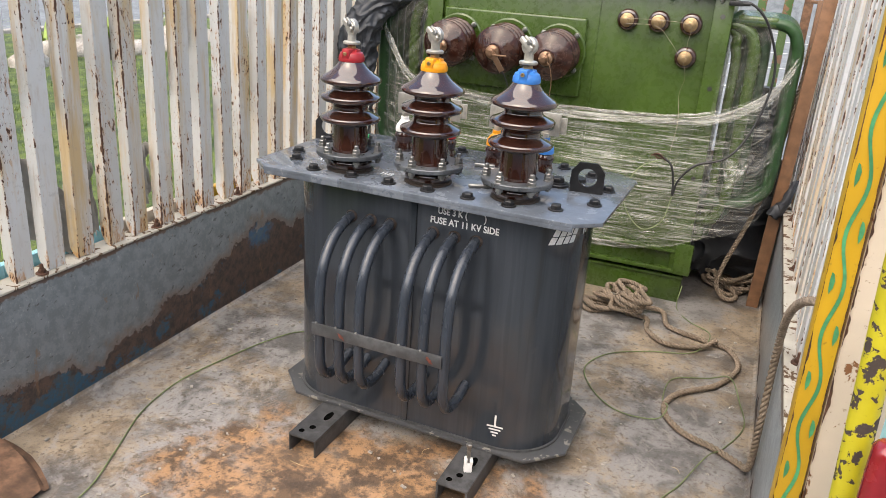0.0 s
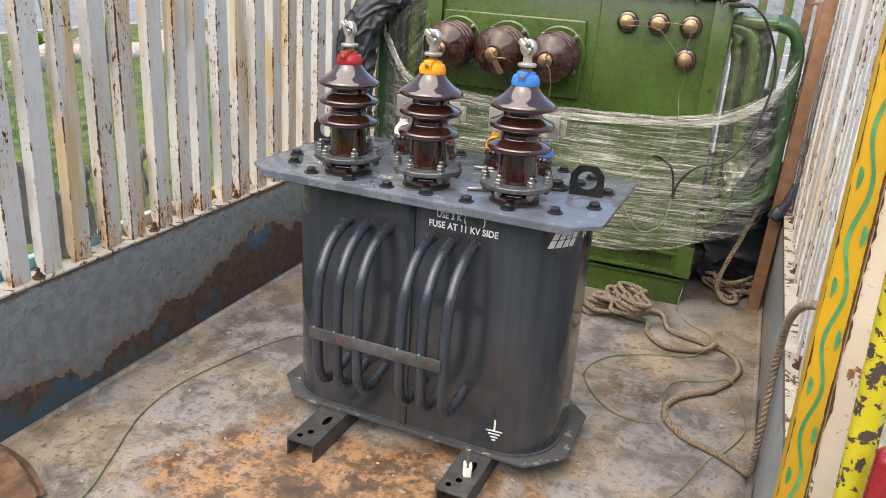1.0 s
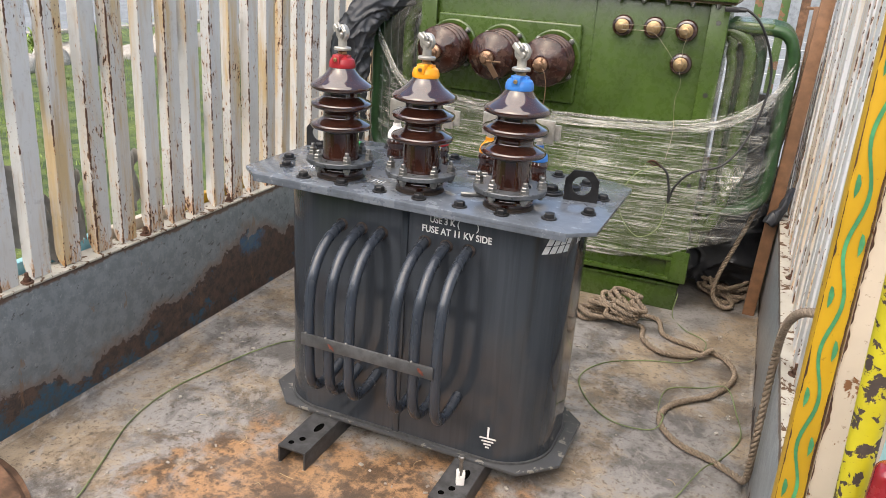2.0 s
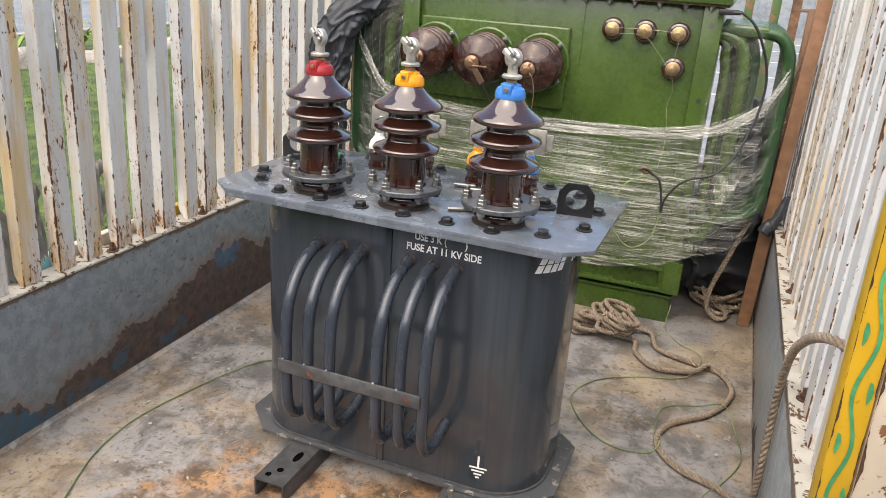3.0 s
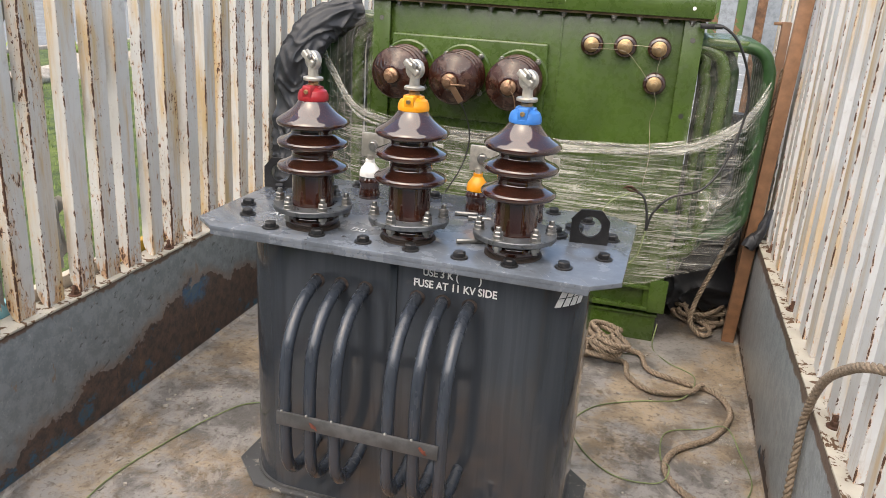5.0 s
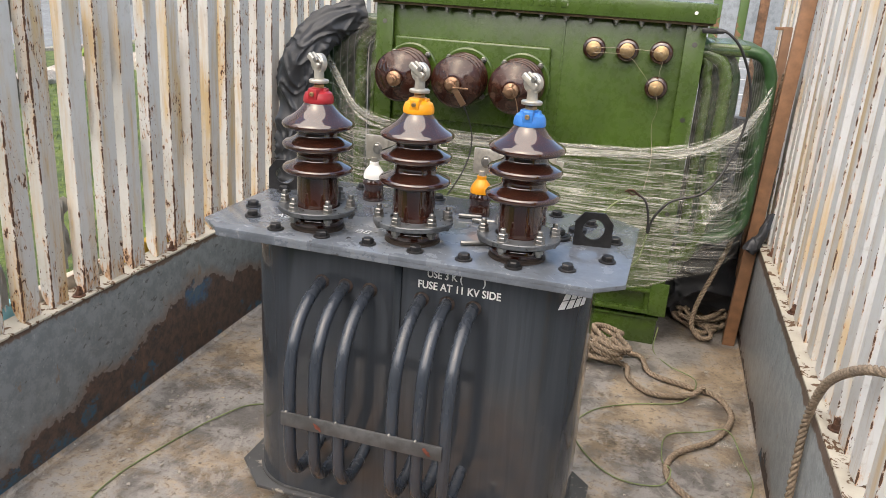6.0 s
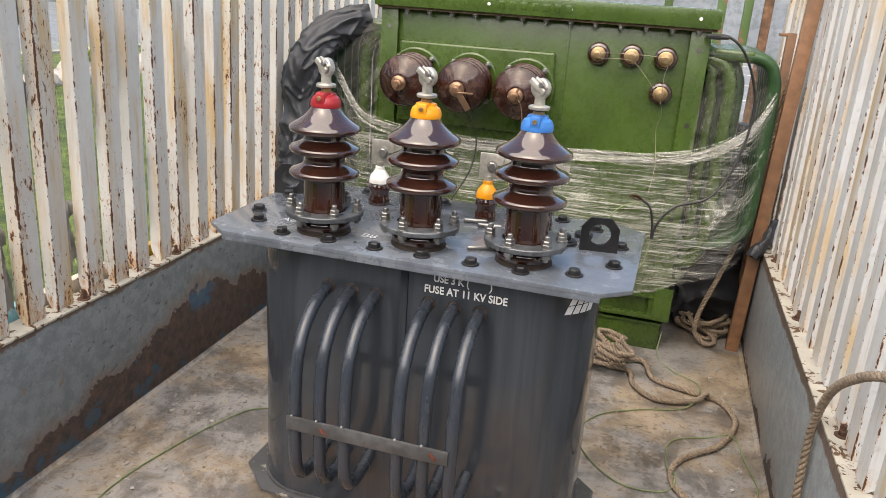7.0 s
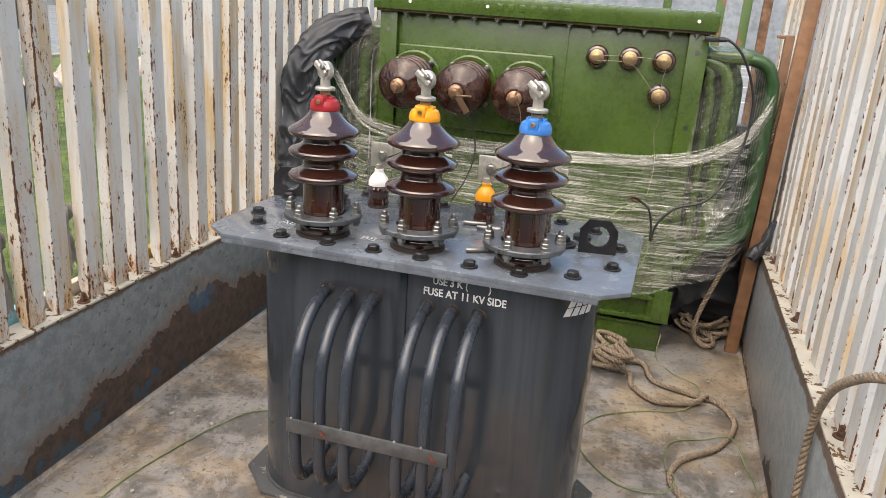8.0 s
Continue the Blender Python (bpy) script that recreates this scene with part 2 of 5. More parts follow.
def make_floor(name):
    """Worn steel bed: grey-brown scuffs, ochre dirt, oil stains."""
    m = Mat(name, 0.6)
    v = m.pos()
    a = m.noise(2.4, 9, 0.68, v, 0.3)
    b = m.noise(6.5, 8, 0.66, v, 0.5)
    f = m.noise(42, 8, 0.72, v, 0.2)
    s = m.noise(1.0, 8, 0.7, m.pos((20, 6, 6), turn=(0, 0, 28)))
    c = m.mix(m.ramp(b, 0.40, 0.58), (0.118, 0.112, 0.107), (0.250, 0.238, 0.230))
    c = m.mix(m.ramp(m.math("ADD", a, m.math("MULTIPLY", m.math("SUBTRACT", f, 0.5), 0.35)), 0.44, 0.60, 0, 0.80), c, m.mix(m.ramp(b, 0.36, 0.64), (0.190, 0.138, 0.088), (0.36, 0.275, 0.180)))
    c = m.mix(m.ramp(s, 0.56, 0.62, 0, 0.6), c, (0.30, 0.275, 0.25))
    oil = m.math("ADD", m.noise(2.6, 7, 0.66, m.pos((1, 1, 1))), m.math("MULTIPLY", m.math("SUBTRACT", f, 0.5), 0.25))
    c = m.mix(m.ramp(oil, 0.56, 0.68, 0, 0.70), c, (0.060, 0.050, 0.043))
    c = m.mix(m.ramp(f, 0.54, 0.60, 0, 0.6), c, (0.075, 0.062, 0.052))
    c = m.mix(m.ramp(f, 0.42, 0.37, 0, 0.4), c, (0.33, 0.30, 0.27))
    dots = m.noise(1.0, 5, 0.7, m.pos((130, 130, 130)), 0.2)
    c = m.mix(m.ramp(dots, 0.60, 0.64, 0, 0.6), c, (0.045, 0.036, 0.03))
    scratch = m.noise(1.0, 4, 0.6, m.pos((240, 7, 7), turn=(0, 0, -20)))
    c = m.mix(m.ramp(scratch, 0.64, 0.67, 0, 0.5), c, (0.34, 0.31, 0.28))
    scratch2 = m.noise(1.0, 4, 0.6, m.pos((9, 260, 9), turn=(0, 0, 15)))
    c = m.mix(m.ramp(scratch2, 0.65, 0.68, 0, 0.5), c, (0.06, 0.05, 0.045))
    c = m.mix(m.ramp(m.voro(13, v), 0.03, 0.05, 0.45, 0.0), c, (0.42, 0.40, 0.38))
    # red-orange soil trodden in around the feet of the transformer
    dx = m.math("MULTIPLY", m.math("ADD", m.axis("X"), 0.76), 0.95)
    dy = m.math("MULTIPLY", m.math("ADD", m.axis("Y"), -1.52), 1.6)
    d = m.math("ADD", m.math("POWER", m.math("ABSOLUTE", dx), 2.0), m.math("POWER", m.math("ABSOLUTE", dy), 2.0))
    soil = m.ramp(m.math("ADD", d, m.math("MULTIPLY", m.math("SUBTRACT", b, 0.5), 1.3)), 0.24, 0.56, 0.90, 0.0)
    earth = m.mix(m.ramp(m.noise(13, 9, 0.75, v), 0.42, 0.58), (0.095, 0.058, 0.034), (0.34, 0.190, 0.092))
    c = m.mix(soil, c, m.mix(m.ramp(f, 0.53, 0.60, 0, 0.7), earth, (0.07, 0.045, 0.03)))
    wet = m.math("ADD", m.math("MULTIPLY", d, 0.9), m.math("MULTIPLY", m.math("SUBTRACT", m.noise(5.5, 8, 0.7, v), 0.5), 2.6))
    c = m.mix(m.ramp(wet, -0.14, 0.06, 0.75, 0.0), c, (0.045, 0.030, 0.021))
    m.color(c)
    m.link(m.ramp(b, 0.3, 0.7, 0.30, 0.62), m.p.inputs["Roughness"])
    m.bump(m.math("ADD", m.math("MULTIPLY", f, 0.7), b), 0.7, 0.005)
    return m.m


def make_chipped(name, paint, under, scale, amount, rough=0.45):
    """Paint with ragged chips down to bare metal."""
    m = Mat(name, rough)
    v = m.pos()
    n = m.noise(scale, 6, 0.6, v, 0.5)
    chip = m.ramp(n, amount, amount + 0.025)
    c = m.mix(m.ramp(m.noise(scale * 0.4, 4), 0.3, 0.7), tuple(x * 0.85 for x in paint), paint)
    c = m.mix(m.ramp(m.noise(scale * 5, 5, 0.7), 0.62, 0.74, 0, 0.8), c, (0.12, 0.05, 0.02))
    c = m.mix(chip, c, m.mix(m.noise(scale * 4, 4), tuple(x * 0.5 for x in under), under))
    m.color(c)
    m.link(m.ramp(chip, 0, 1, rough, 0.85), m.p.inputs["Roughness"])
    m.bump(m.math("SUBTRACT", m.math("MULTIPLY", m.noise(scale * 8), 0.15), chip), 0.5, 0.0015)
    return m.m


def make_porcelain(name, dirty=0.0):
    m = Mat(name, 0.09)
    v = m.pos(world=False)
    a = m.noise(18, 4, 0.6, v)
    c = m.mix(m.ramp(a, 0.35, 0.7), (0.022, 0.0075, 0.005), (0.040, 0.013, 0.008))
    if dirty:
        flake = m.ramp(m.noise(30, 6, 0.65, v, 0.4), 0.53, 0.57, 0, dirty)
        c = m.mix(flake, c, (0.115, 0.070, 0.055))
    m.color(c)
    m.rough(m.noise(40, 4, 0.7, v), 0.03, 0.09 + 0.2 * dirty)
    m.p.inputs["Specular IOR Level"].default_value = 0.2
    m.bump(m.noise(22, 2, 0.5, v), 0.05, 0.003)
    m.coat(0.5 if dirty else 1.0, 0.03 if dirty else 0.02)
    m.p.inputs["Coat IOR"].default_value, m.p.inputs["IOR"].default_value = (1.5 if dirty else 1.75), 1.5
    return m.m


def make_film(name, lo, hi, direction, turn=0, most=0.75, least=0.02):
    """Stretch wrap: clear, with milky pulled streaks and creases."""
    m = Mat(name, 0.18, base=(0.66, 0.65, 0.60))
    v = m.pos(direction, turn=(0, turn, 0))
    s1 = m.noise(1.0, 6, 0.6, v, 0.25)
    s2 = m.noise(1.0, 3, 0.5, m.pos(tuple(d * 2.7 for d in direction), turn=(0, turn + 4, 0)), 0.15)
    big = m.noise(3.0, 3, 0.5)
    k = m.math("ADD", m.math("MULTIPLY", s1, 0.65), m.math("ADD", m.math("MULTIPLY", s2, 0.3), m.math("MULTIPLY", big, 0.25)))
    alpha = m.ramp(k, lo, hi, least, most)
    m.link(alpha, m.p.inputs["Alpha"])
    m.bump(s1, 0.6, 0.01)
    m.p.inputs["Specular IOR Level"].default_value = 0.6
    return m.m


def make_rope(name, base):
    m = Mat(name, 0.85)
    v = m.pos(world=False)
    f = m.noise(1.0, 4, 0.7, m.pos((160, 160, 160)))
    g = m.noise(7, 4, 0.6)
    c = m.mix(m.ramp(f, 0.3, 0.7), tuple(x * 0.55 for x in base), tuple(x * 1.3 for x in base))
    m.color(m.mix(m.ramp(g, 0.45, 0.7, 0, 0.5), c, tuple(x * 0.5 for x in base)))
    m.bump(f, 0.7, 0.002)
    return m.m


def make_cloth(name, base, scale=30):
    m = Mat(name, 0.45)
    a, b = m.noise(scale, 4), m.noise(4, 4)
    m.color(m.mix(m.ramp(b, 0.3, 0.7), tuple(x * 0.7 for x in base), tuple(x * 1.3 for x in base)))
    m.bump(a, 0.5, 0.006)
    return m.m


def make_ground(name, a, b, scale):
    m = Mat(name, 0.9)
    c = m.mix(m.ramp(m.noise(scale, 7, 0.7), 0.35, 0.65), a, b)
    m.color(m.mix(m.ramp(m.noise(scale * 9, 5, 0.7), 0.4, 0.7, 0, 0.6), c, tuple(x * 0.5 for x in a)))
    m.bump(m.noise(scale * 12, 5), 0.8, 0.03)
    return m.m


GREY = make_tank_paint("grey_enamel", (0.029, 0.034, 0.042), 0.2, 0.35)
GREY_TUBE = make_tank_paint("grey_tube_enamel", (0.027, 0.033, 0.044), 0.2, 0.10, 0.12)
# tank enamel with a paler base: the lid's sky sheen put into the colour
GREY_LID_SHEEN = make_lid_paint("grey_enamel_lid_sheen", (0.108, 0.124, 0.150))
BASE_PAINT = make_chipped("scuffed_grey_paint", (0.060, 0.062, 0.066), (0.30, 0.28, 0.25), 34, 0.60, 0.4)
GREY_BAND = plain("worn_grey_paint", (0.056, 0.057, 0.060), 0.42, 0, 0.35, 50)
BLACK_BOLT = plain("black_oxide", (0.022, 0.022, 0.024), 0.38, 0.4, 0.3, 120)
PORCELAIN = make_porcelain("brown_porcelain")
PORCELAIN_DIRTY = make_porcelain("flaking_brown_porcelain", 0.4)
STEEL = plain("galvanised_steel", (0.27, 0.265, 0.255), 0.36, 0.9, 0.25, 90)
TIN = plain("tinned_alloy", (0.44, 0.42, 0.38), 0.34, 0.6, 0.25, 60)
BRASS = plain("brass", (0.36, 0.255, 0.14), 0.40, 0.85, 0.25, 80)
TIE = plain("dull_tie_wire", (0.30, 0.26, 0.20), 0.45, 0.6, 0.25, 80)
COPPER = plain("dull_copper", (0.29, 0.18, 0.115), 0.38, 0.8, 0.25, 80)
RED_CAP = plain("red_plastic", (0.27, 0.014, 0.020), 0.34, 0, 0.15, 30, 0.03)
YELLOW_CAP = plain("yellow_plastic", (0.68, 0.27, 0.010), 0.34, 0, 0.12, 30, 0.03)
BLUE_CAP = plain("blue_plastic", (0.028, 0.15, 0.45), 0.34, 0, 0.15, 30, 0.03)
WHITE_CAP = plain("white_plastic", (0.74, 0.73, 0.71), 0.4, 0, 0.06, 30, 0.03)
GREEN_CAP = plain("green_plastic", (0.02, 0.36, 0.10), 0.4, 0, 0.12, 30, 0.03)
STENCIL = plain("white_stencil_paint", (0.70, 0.70, 0.69), 0.55, 0, 0.12, 140)
CHALK = plain("faded_stencil_paint", (0.50, 0.52, 0.54), 0.6, 0, 0.4, 180)
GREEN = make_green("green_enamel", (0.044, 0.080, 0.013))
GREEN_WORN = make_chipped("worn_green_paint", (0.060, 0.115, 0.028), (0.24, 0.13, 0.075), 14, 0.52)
# the same green darkened, shade in the colour, for radiator tubes set back
GREEN_SHADED = plain("shaded_green_enamel", (0.022, 0.060, 0.020), 0.34, 0, 0.3, 30)
GASKET = plain("brown_gasket", (0.16, 0.11, 0.065), 0.7, 0, 0.3, 60)
# near-black for the slot discs: the shade inside a slot as colour
SLOT_SHADE = plain("slot_shade", (0.003, 0.003, 0.003), 1.0, 0, 0.2, 60)
SLOT_SHADE.node_tree.nodes["Principled BSDF"].inputs["Specular IOR Level"].default_value = 0.0
RUBBER = plain("black_rubber", (0.018, 0.018, 0.018), 0.5, 0, 0.3, 60)
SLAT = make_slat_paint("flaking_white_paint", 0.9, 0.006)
RAIL = make_chipped("rail_paint", (0.40, 0.37, 0.31), (0.12, 0.065, 0.032), 30, 0.555, 0.6)
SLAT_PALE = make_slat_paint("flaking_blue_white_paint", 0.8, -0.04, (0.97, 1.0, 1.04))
SIDE = make_side_paint("blue_grey_side_paint", 0.130, 1.0, True)
SIDE_CLEAN = make_side_paint("pale_side_paint", 0.245, 1.45)
BED = make_floor("worn_steel_bed")
RUST = plain("rusty_earth", (0.15, 0.082, 0.048), 0.85, 0, 0.55, 26, 0.6)
RUST_DARK = plain("dark_rust", (0.07, 0.032, 0.018), 0.8, 0.2, 0.5, 60, 0.5)
YELLOW_POST = make_chipped("yellow_post_paint", (0.52, 0.30, 0.012), (0.13, 0.06, 0.025), 15, 0.66)
YELLOW_POLE = make_chipped("yellow_pole_paint", (0.50, 0.43, 0.018), (0.065, 0.045, 0.036), 38, 0.535)
CREAM = make_chipped("cream_paint", (0.58, 0.48, 0.37), (0.24, 0.10, 0.035), 18, 0.615)
VINE = plain("green_sign_paint", (0.05, 0.24, 0.10), 0.5, 0, 0.3, 60)
ROPE = make_rope("jute_rope", (0.24, 0.185, 0.135))
WIRE = plain("green_insulation", (0.15, 0.19, 0.08), 0.45, 0, 0.3, 40)
CABLE = plain("black_cable", (0.015, 0.015, 0.016), 0.45, 0, 0.3, 40)
BOARD = plain("brown_painted_steel", (0.205, 0.105, 0.055), 0.55, 0, 0.25, 25, 0.15)
TARP = make_cloth("black_tarpaulin", (0.026, 0.028, 0.033))
FILM = make_film("stretch_film", 0.58, 0.68, (3.5, 3.5, 160), 0, 0.46, 0.06)
FILM_THIN = make_film("thin_stretch_film", 0.55, 0.74, (4, 4, 110), -24, 0.26, 0.01)
FILM_THIN_LEFT = make_film("thin_film_far", 0.52, 0.76, (3, 3, 70), -46, 0.15, 0.01)
FILM_FLAP = make_film("creased_film", 0.50, 0.72, (22, 22, 40), 20, 0.34)
FILM_BAND = make_film("bunched_film", 0.45, 0.80, (14, 14, 150), 0, 0.42)
FILM_HEM = make_film("milky_film_hem", 0.44, 0.66, (5, 5, 130), 0, 0.72)
FILM_FAN = make_film("fanned_film", 0.50, 0.90, (3, 3, 60), -38, 0.14)
RED_LAMP = plain("red_lens", (0.20, 0.010, 0.014), 0.2, 0, 0.15, 30, 0.02, 0.5)
SKY_BLUE = make_chipped("light_blue_paint", (0.30, 0.60, 0.66), (0.3, 0.3, 0.3), 9, 0.66)
GRASS = make_ground("grass", (0.022, 0.046, 0.010), (0.115, 0.150, 0.030), 2.6)
BLADE = plain("grass_blade", (0.11, 0.155, 0.032), 0.6, 0, 0.4, 2)
TARMAC = make_ground("tarmac", (0.14, 0.155, 0.17), (0.20, 0.215, 0.23), 0.7)
STRAP = plain("strap_leaf", (0.17, 0.24, 0.04), 0.5, 0, 0.35, 6)
SCRAP = make_cloth("grey_cloth", (0.30, 0.28, 0.25), 60)
STRAW = plain("straw", (0.45, 0.35, 0.2), 0.7, 0, 0.3, 60)
# dark tone of the added wall that the glossy parts reflect
DARK_WALL = make_ground("unseen_dark_wall", (0.07, 0.075, 0.055), (0.13, 0.13, 0.10), 1.5)
STONE = make_ground("pale_stone", (0.26, 0.23, 0.20), (0.42, 0.39, 0.35), 3)
FAR_BACKDROP = make_ground("far_backdrop", (0.17, 0.19, 0.215), (0.23, 0.25, 0.275), 0.3)
LINE = plain("road_paint", (0.7, 0.7, 0.68), 0.7, 0, 0.2, 5)

# ---------------------------------------------------------------- mesh helpers
def part(name, bm, material, parent=None, label="", sharp=32, smooth=True):
    """Links a bmesh as one mesh object, under a thing or a part."""
    me = bpy.data.meshes.new(name)
    bmesh.ops.recalc_face_normals(bm, faces=bm.faces)
    for f in bm.faces:
        f.smooth = smooth
    bm.to_mesh(me)
    bm.free()
    if smooth:
        me.set_sharp_from_angle(angle=radians(sharp))
    me.materials.append(material)
    ob = new(name, me)
    ob.parent = parent
    if label:
        tagged(ob, label)
    return ob


def share(name, ob, parent, m):
    """Another object on the same mesh."""
    o = new(name, ob.data)
    o.parent = parent
    o.matrix_basis = m
    return o


def thing(name, label, category, group="", kind="", m=None):
    e = new(name)
    e.empty_display_size = 0.05
    if m is not None:
        e.matrix_basis = m
    return tagged(e, label, category, group, kind)


def box(bm, x0, x1, y0, y1, z0, z1, bevel=0.0, seg=2, m=None):
    r = bmesh.ops.create_cube(bm, size=1.0)
    vs = r["verts"]
    for v in vs:
        v.co = Vector(((x0 + x1) / 2 + v.co.x * (x1 - x0), (y0 + y1) / 2 + v.co.y * (y1 - y0), (z0 + z1) / 2 + v.co.z * (z1 - z0)))
    if bevel:
        es = list({e for v in vs for e in v.link_edges})
        r = bmesh.ops.bevel(bm, geom=es, offset=bevel, segments=seg, profile=0.5, affect="EDGES")
        vs = r["verts"]
    if m is not None:
        bmesh.ops.transform(bm, matrix=m, verts=vs)
    return vs


def prism(bm, poly, z0, z1, m=None, bevel=0.0):
    lo = [bm.verts.new((x, y, z0)) for x, y in poly]
    hi = [bm.verts.new((x, y, z1)) for x, y in poly]
    n = len(poly)
    fs = [bm.faces.new(lo[::-1]), bm.faces.new(hi)]
    for i in range(n):
        fs.append(bm.faces.new((lo[i], lo[(i + 1) % n], hi[(i + 1) % n], hi[i])))
    vs = lo + hi
    if bevel:
        es = [e for e in fs[1].edges] + [e for e in fs[0].edges]
        r = bmesh.ops.bevel(bm, geom=es, offset=bevel, segments=2, profile=0.5, affect="EDGES")
        vs = list({v for f in fs if f.is_valid for v in f.verts} | set(r["verts"]))
    if m is not None:
        bmesh.ops.transform(bm, matrix=m, verts=vs)
    return vs


def lathe(bm, profile, n=32, m=None):
    """Turns a profile of (radius, z) about z; closes the ends."""
    rings = []
    for r, z in profile:
        if r < 1e-5:
            rings.append([bm.verts.new((0, 0, z))])
        else:
            rings.append([bm.verts.new((r * math.cos(2 * math.pi * i / n), r * math.sin(2 * math.pi * i / n), z)) for i in range(n)])
    for a, b in zip(rings, rings[1:]):
        for i in range(n):
            j = (i + 1) % n
            if len(a) == 1 and len(b) > 1:
                bm.faces.new((a[0], b[j], b[i]))
            elif len(b) == 1 and len(a) > 1:
                bm.faces.new((a[i], a[j], b[0]))
            elif len(a) > 1:
                bm.faces.new((a[i], a[j], b[j], b[i]))
    if len(rings[0]) > 1:
        bm.faces.new(rings[0][::-1])
    if len(rings[-1]) > 1:
        bm.faces.new(rings[-1])
    vs = [v for r in rings for v in r]
    if m is not None:
        bmesh.ops.transform(bm, matrix=m, verts=vs)
    return vs


def spline(points, step):
    """Catmull-Rom through the points, at about even steps."""
    p = [Vector(q) for q in points]
    p = [p[0] * 2 - p[1]] + p + [p[-1] * 2 - p[-2]]
    out = []
    for i in range(1, len(p) - 2):
        a, b, c, d = p[i - 1:i + 3]
        k = max(1, round((c - b).length / step))
        for j in range(k):
            t = j / k
            out.append(0.5 * ((2 * b) + (c - a) * t + (2 * a - 5 * b + 4 * c - d) * t * t + (3 * b - a - 3 * c + d) * t ** 3))
    return out + [p[-2]]


def frames_along(pts):
    """Tangent and two normals at each point, carried along without twist."""
    out, up = [], None
    for i, p in enumerate(pts):
        t = (pts[min(i + 1, len(pts) - 1)] - pts[max(i - 1, 0)]).normalized()
        if up is None:
            up = t.orthogonal().normalized()
        up = (up - t * up.dot(t)).normalized()
        out.append((p, t, up, t.cross(up)))
    return out


def sweep(bm, pts, r, n=10, caps=True):
    rings = []
    for i, (p, t, u, w) in enumerate(frames_along(pts)):
        rr = r(i / (len(pts) - 1)) if callable(r) else r
        rings.append([bm.verts.new(p + u * rr * math.cos(2 * math.pi * k / n) + w * rr * math.sin(2 * math.pi * k / n)) for k in range(n)])
    for a, b in zip(rings, rings[1:]):
        for k in range(n):
            bm.faces.new((a[k], a[(k + 1) % n], b[(k + 1) % n], b[k]))
    if caps:
        bm.faces.new(rings[0][::-1])
        bm.faces.new(rings[-1])


def twist(bm, points, r, pitch=0.05, step=0.006):
    """Three laid strands along a path: a rope."""
    fr = frames_along(spline(points, step))
    for s in range(3):
        d, line, last = 0.0, [], None
        for p, t, u, w in fr:
            d += (p - last).length if last is not None else 0
            last = p
            a = 2 * math.pi * (d / pitch + s / 3)
            line.append(p + (u * math.cos(a) + w * math.sin(a)) * r * 0.52)
        sweep(bm, line, r * 0.50, 6)


def hexhead(bm, r, h, m=None, washer=0.0, wt=0.003):
    z = 0.0
    vs = []
    if washer:
        vs += lathe(bm, [(washer, 0), (washer, wt * 0.8), (washer * 0.94, wt)], 20)
        z = wt
    vs += lathe(bm, [(r, z), (r, z + h * 0.8), (r * 0.82, z + h)], 6)
    if m is not None:
        bmesh.ops.transform(bm, matrix=m, verts=vs)
    return vs


def crumple(bm, amount, scale, seed=0.0):
    for v in bm.verts:
        q = v.co * scale + Vector((seed, seed * 1.7, -seed))
        v.co += noise.noise_vector(q) * amount + noise.noise_vector(q * 2.7) * amount * 0.45


def T(x, y, z, rx=0, ry=0, rz=0):
    return pose(x, y, z, rx, ry, rz)

# ---------------------------------------------------------------- the truck bed
XL, XR = -1.907, 0.197       # inner faces of the side sheets
Y0, Y1 = 0.95, 4.75          # tail and head of the bed
LEDGE, LEDGE_EAST = 0.464, 0.486     # tops of the side sheets

bm = bmesh.new()
box(bm, XL - 0.05, XR + 0.05, Y0, Y1, -0.05, 0.0, 0.003)
floor = tagged(part("floor", bm, BED), "worn grey-brown steel truck bed with ochre dirt", "floor", kind="structure")


def side_sheet(name, x, out, mat, label, LEDGE):
    bm = bmesh.new()
    a, b = sorted((x, x + out * 0.03))
    box(bm, a, b, Y0, Y1, 0.001, LEDGE - 0.008, 0.004)
    w = tagged(part(name, bm, mat), label, "wall", kind="structure")
    bm = bmesh.new()
    a, b = sorted((x - out * 0.003, x + out * 0.085))
    box(bm, a, b, Y0, Y1, LEDGE - 0.008, LEDGE, 0.002)
    part("top_rail", bm, RAIL, w, "flaking cream-painted steel rail")
    bm = bmesh.new()
    pts = [(0, 0), (-out * 0.014, 0), (-out * 0.005, 0.004), (0, 0.012)]
    vs = [[bm.verts.new((x + px, y, pz + 0.0015)) for px, pz in pts] for y in (Y0, Y1)]
    for i in range(4):
        j = (i + 1) % 4
        bm.faces.new((vs[0][i], vs[0][j], vs[1][j], vs[1][i]))
    part("bottom_fillet", bm, BED, w)
    return w


wall_west = side_sheet("wall_west", XL, -1, SIDE, "blue-grey steel truck side rusted along the bottom", LEDGE)
wall_east = side_sheet("wall_east", XR, 1, SIDE_CLEAN, "pale blue-grey steel truck side with scuffs", LEDGE_EAST)

bm = bmesh.new()
box(bm, XL - 0.05, XR + 0.05, Y1, Y1 + 0.05, 0.0, 0.46, 0.004)
tagged(part("wall_north", bm, SIDE), "blue-grey steel headboard of the truck bed", "wall", kind="structure")


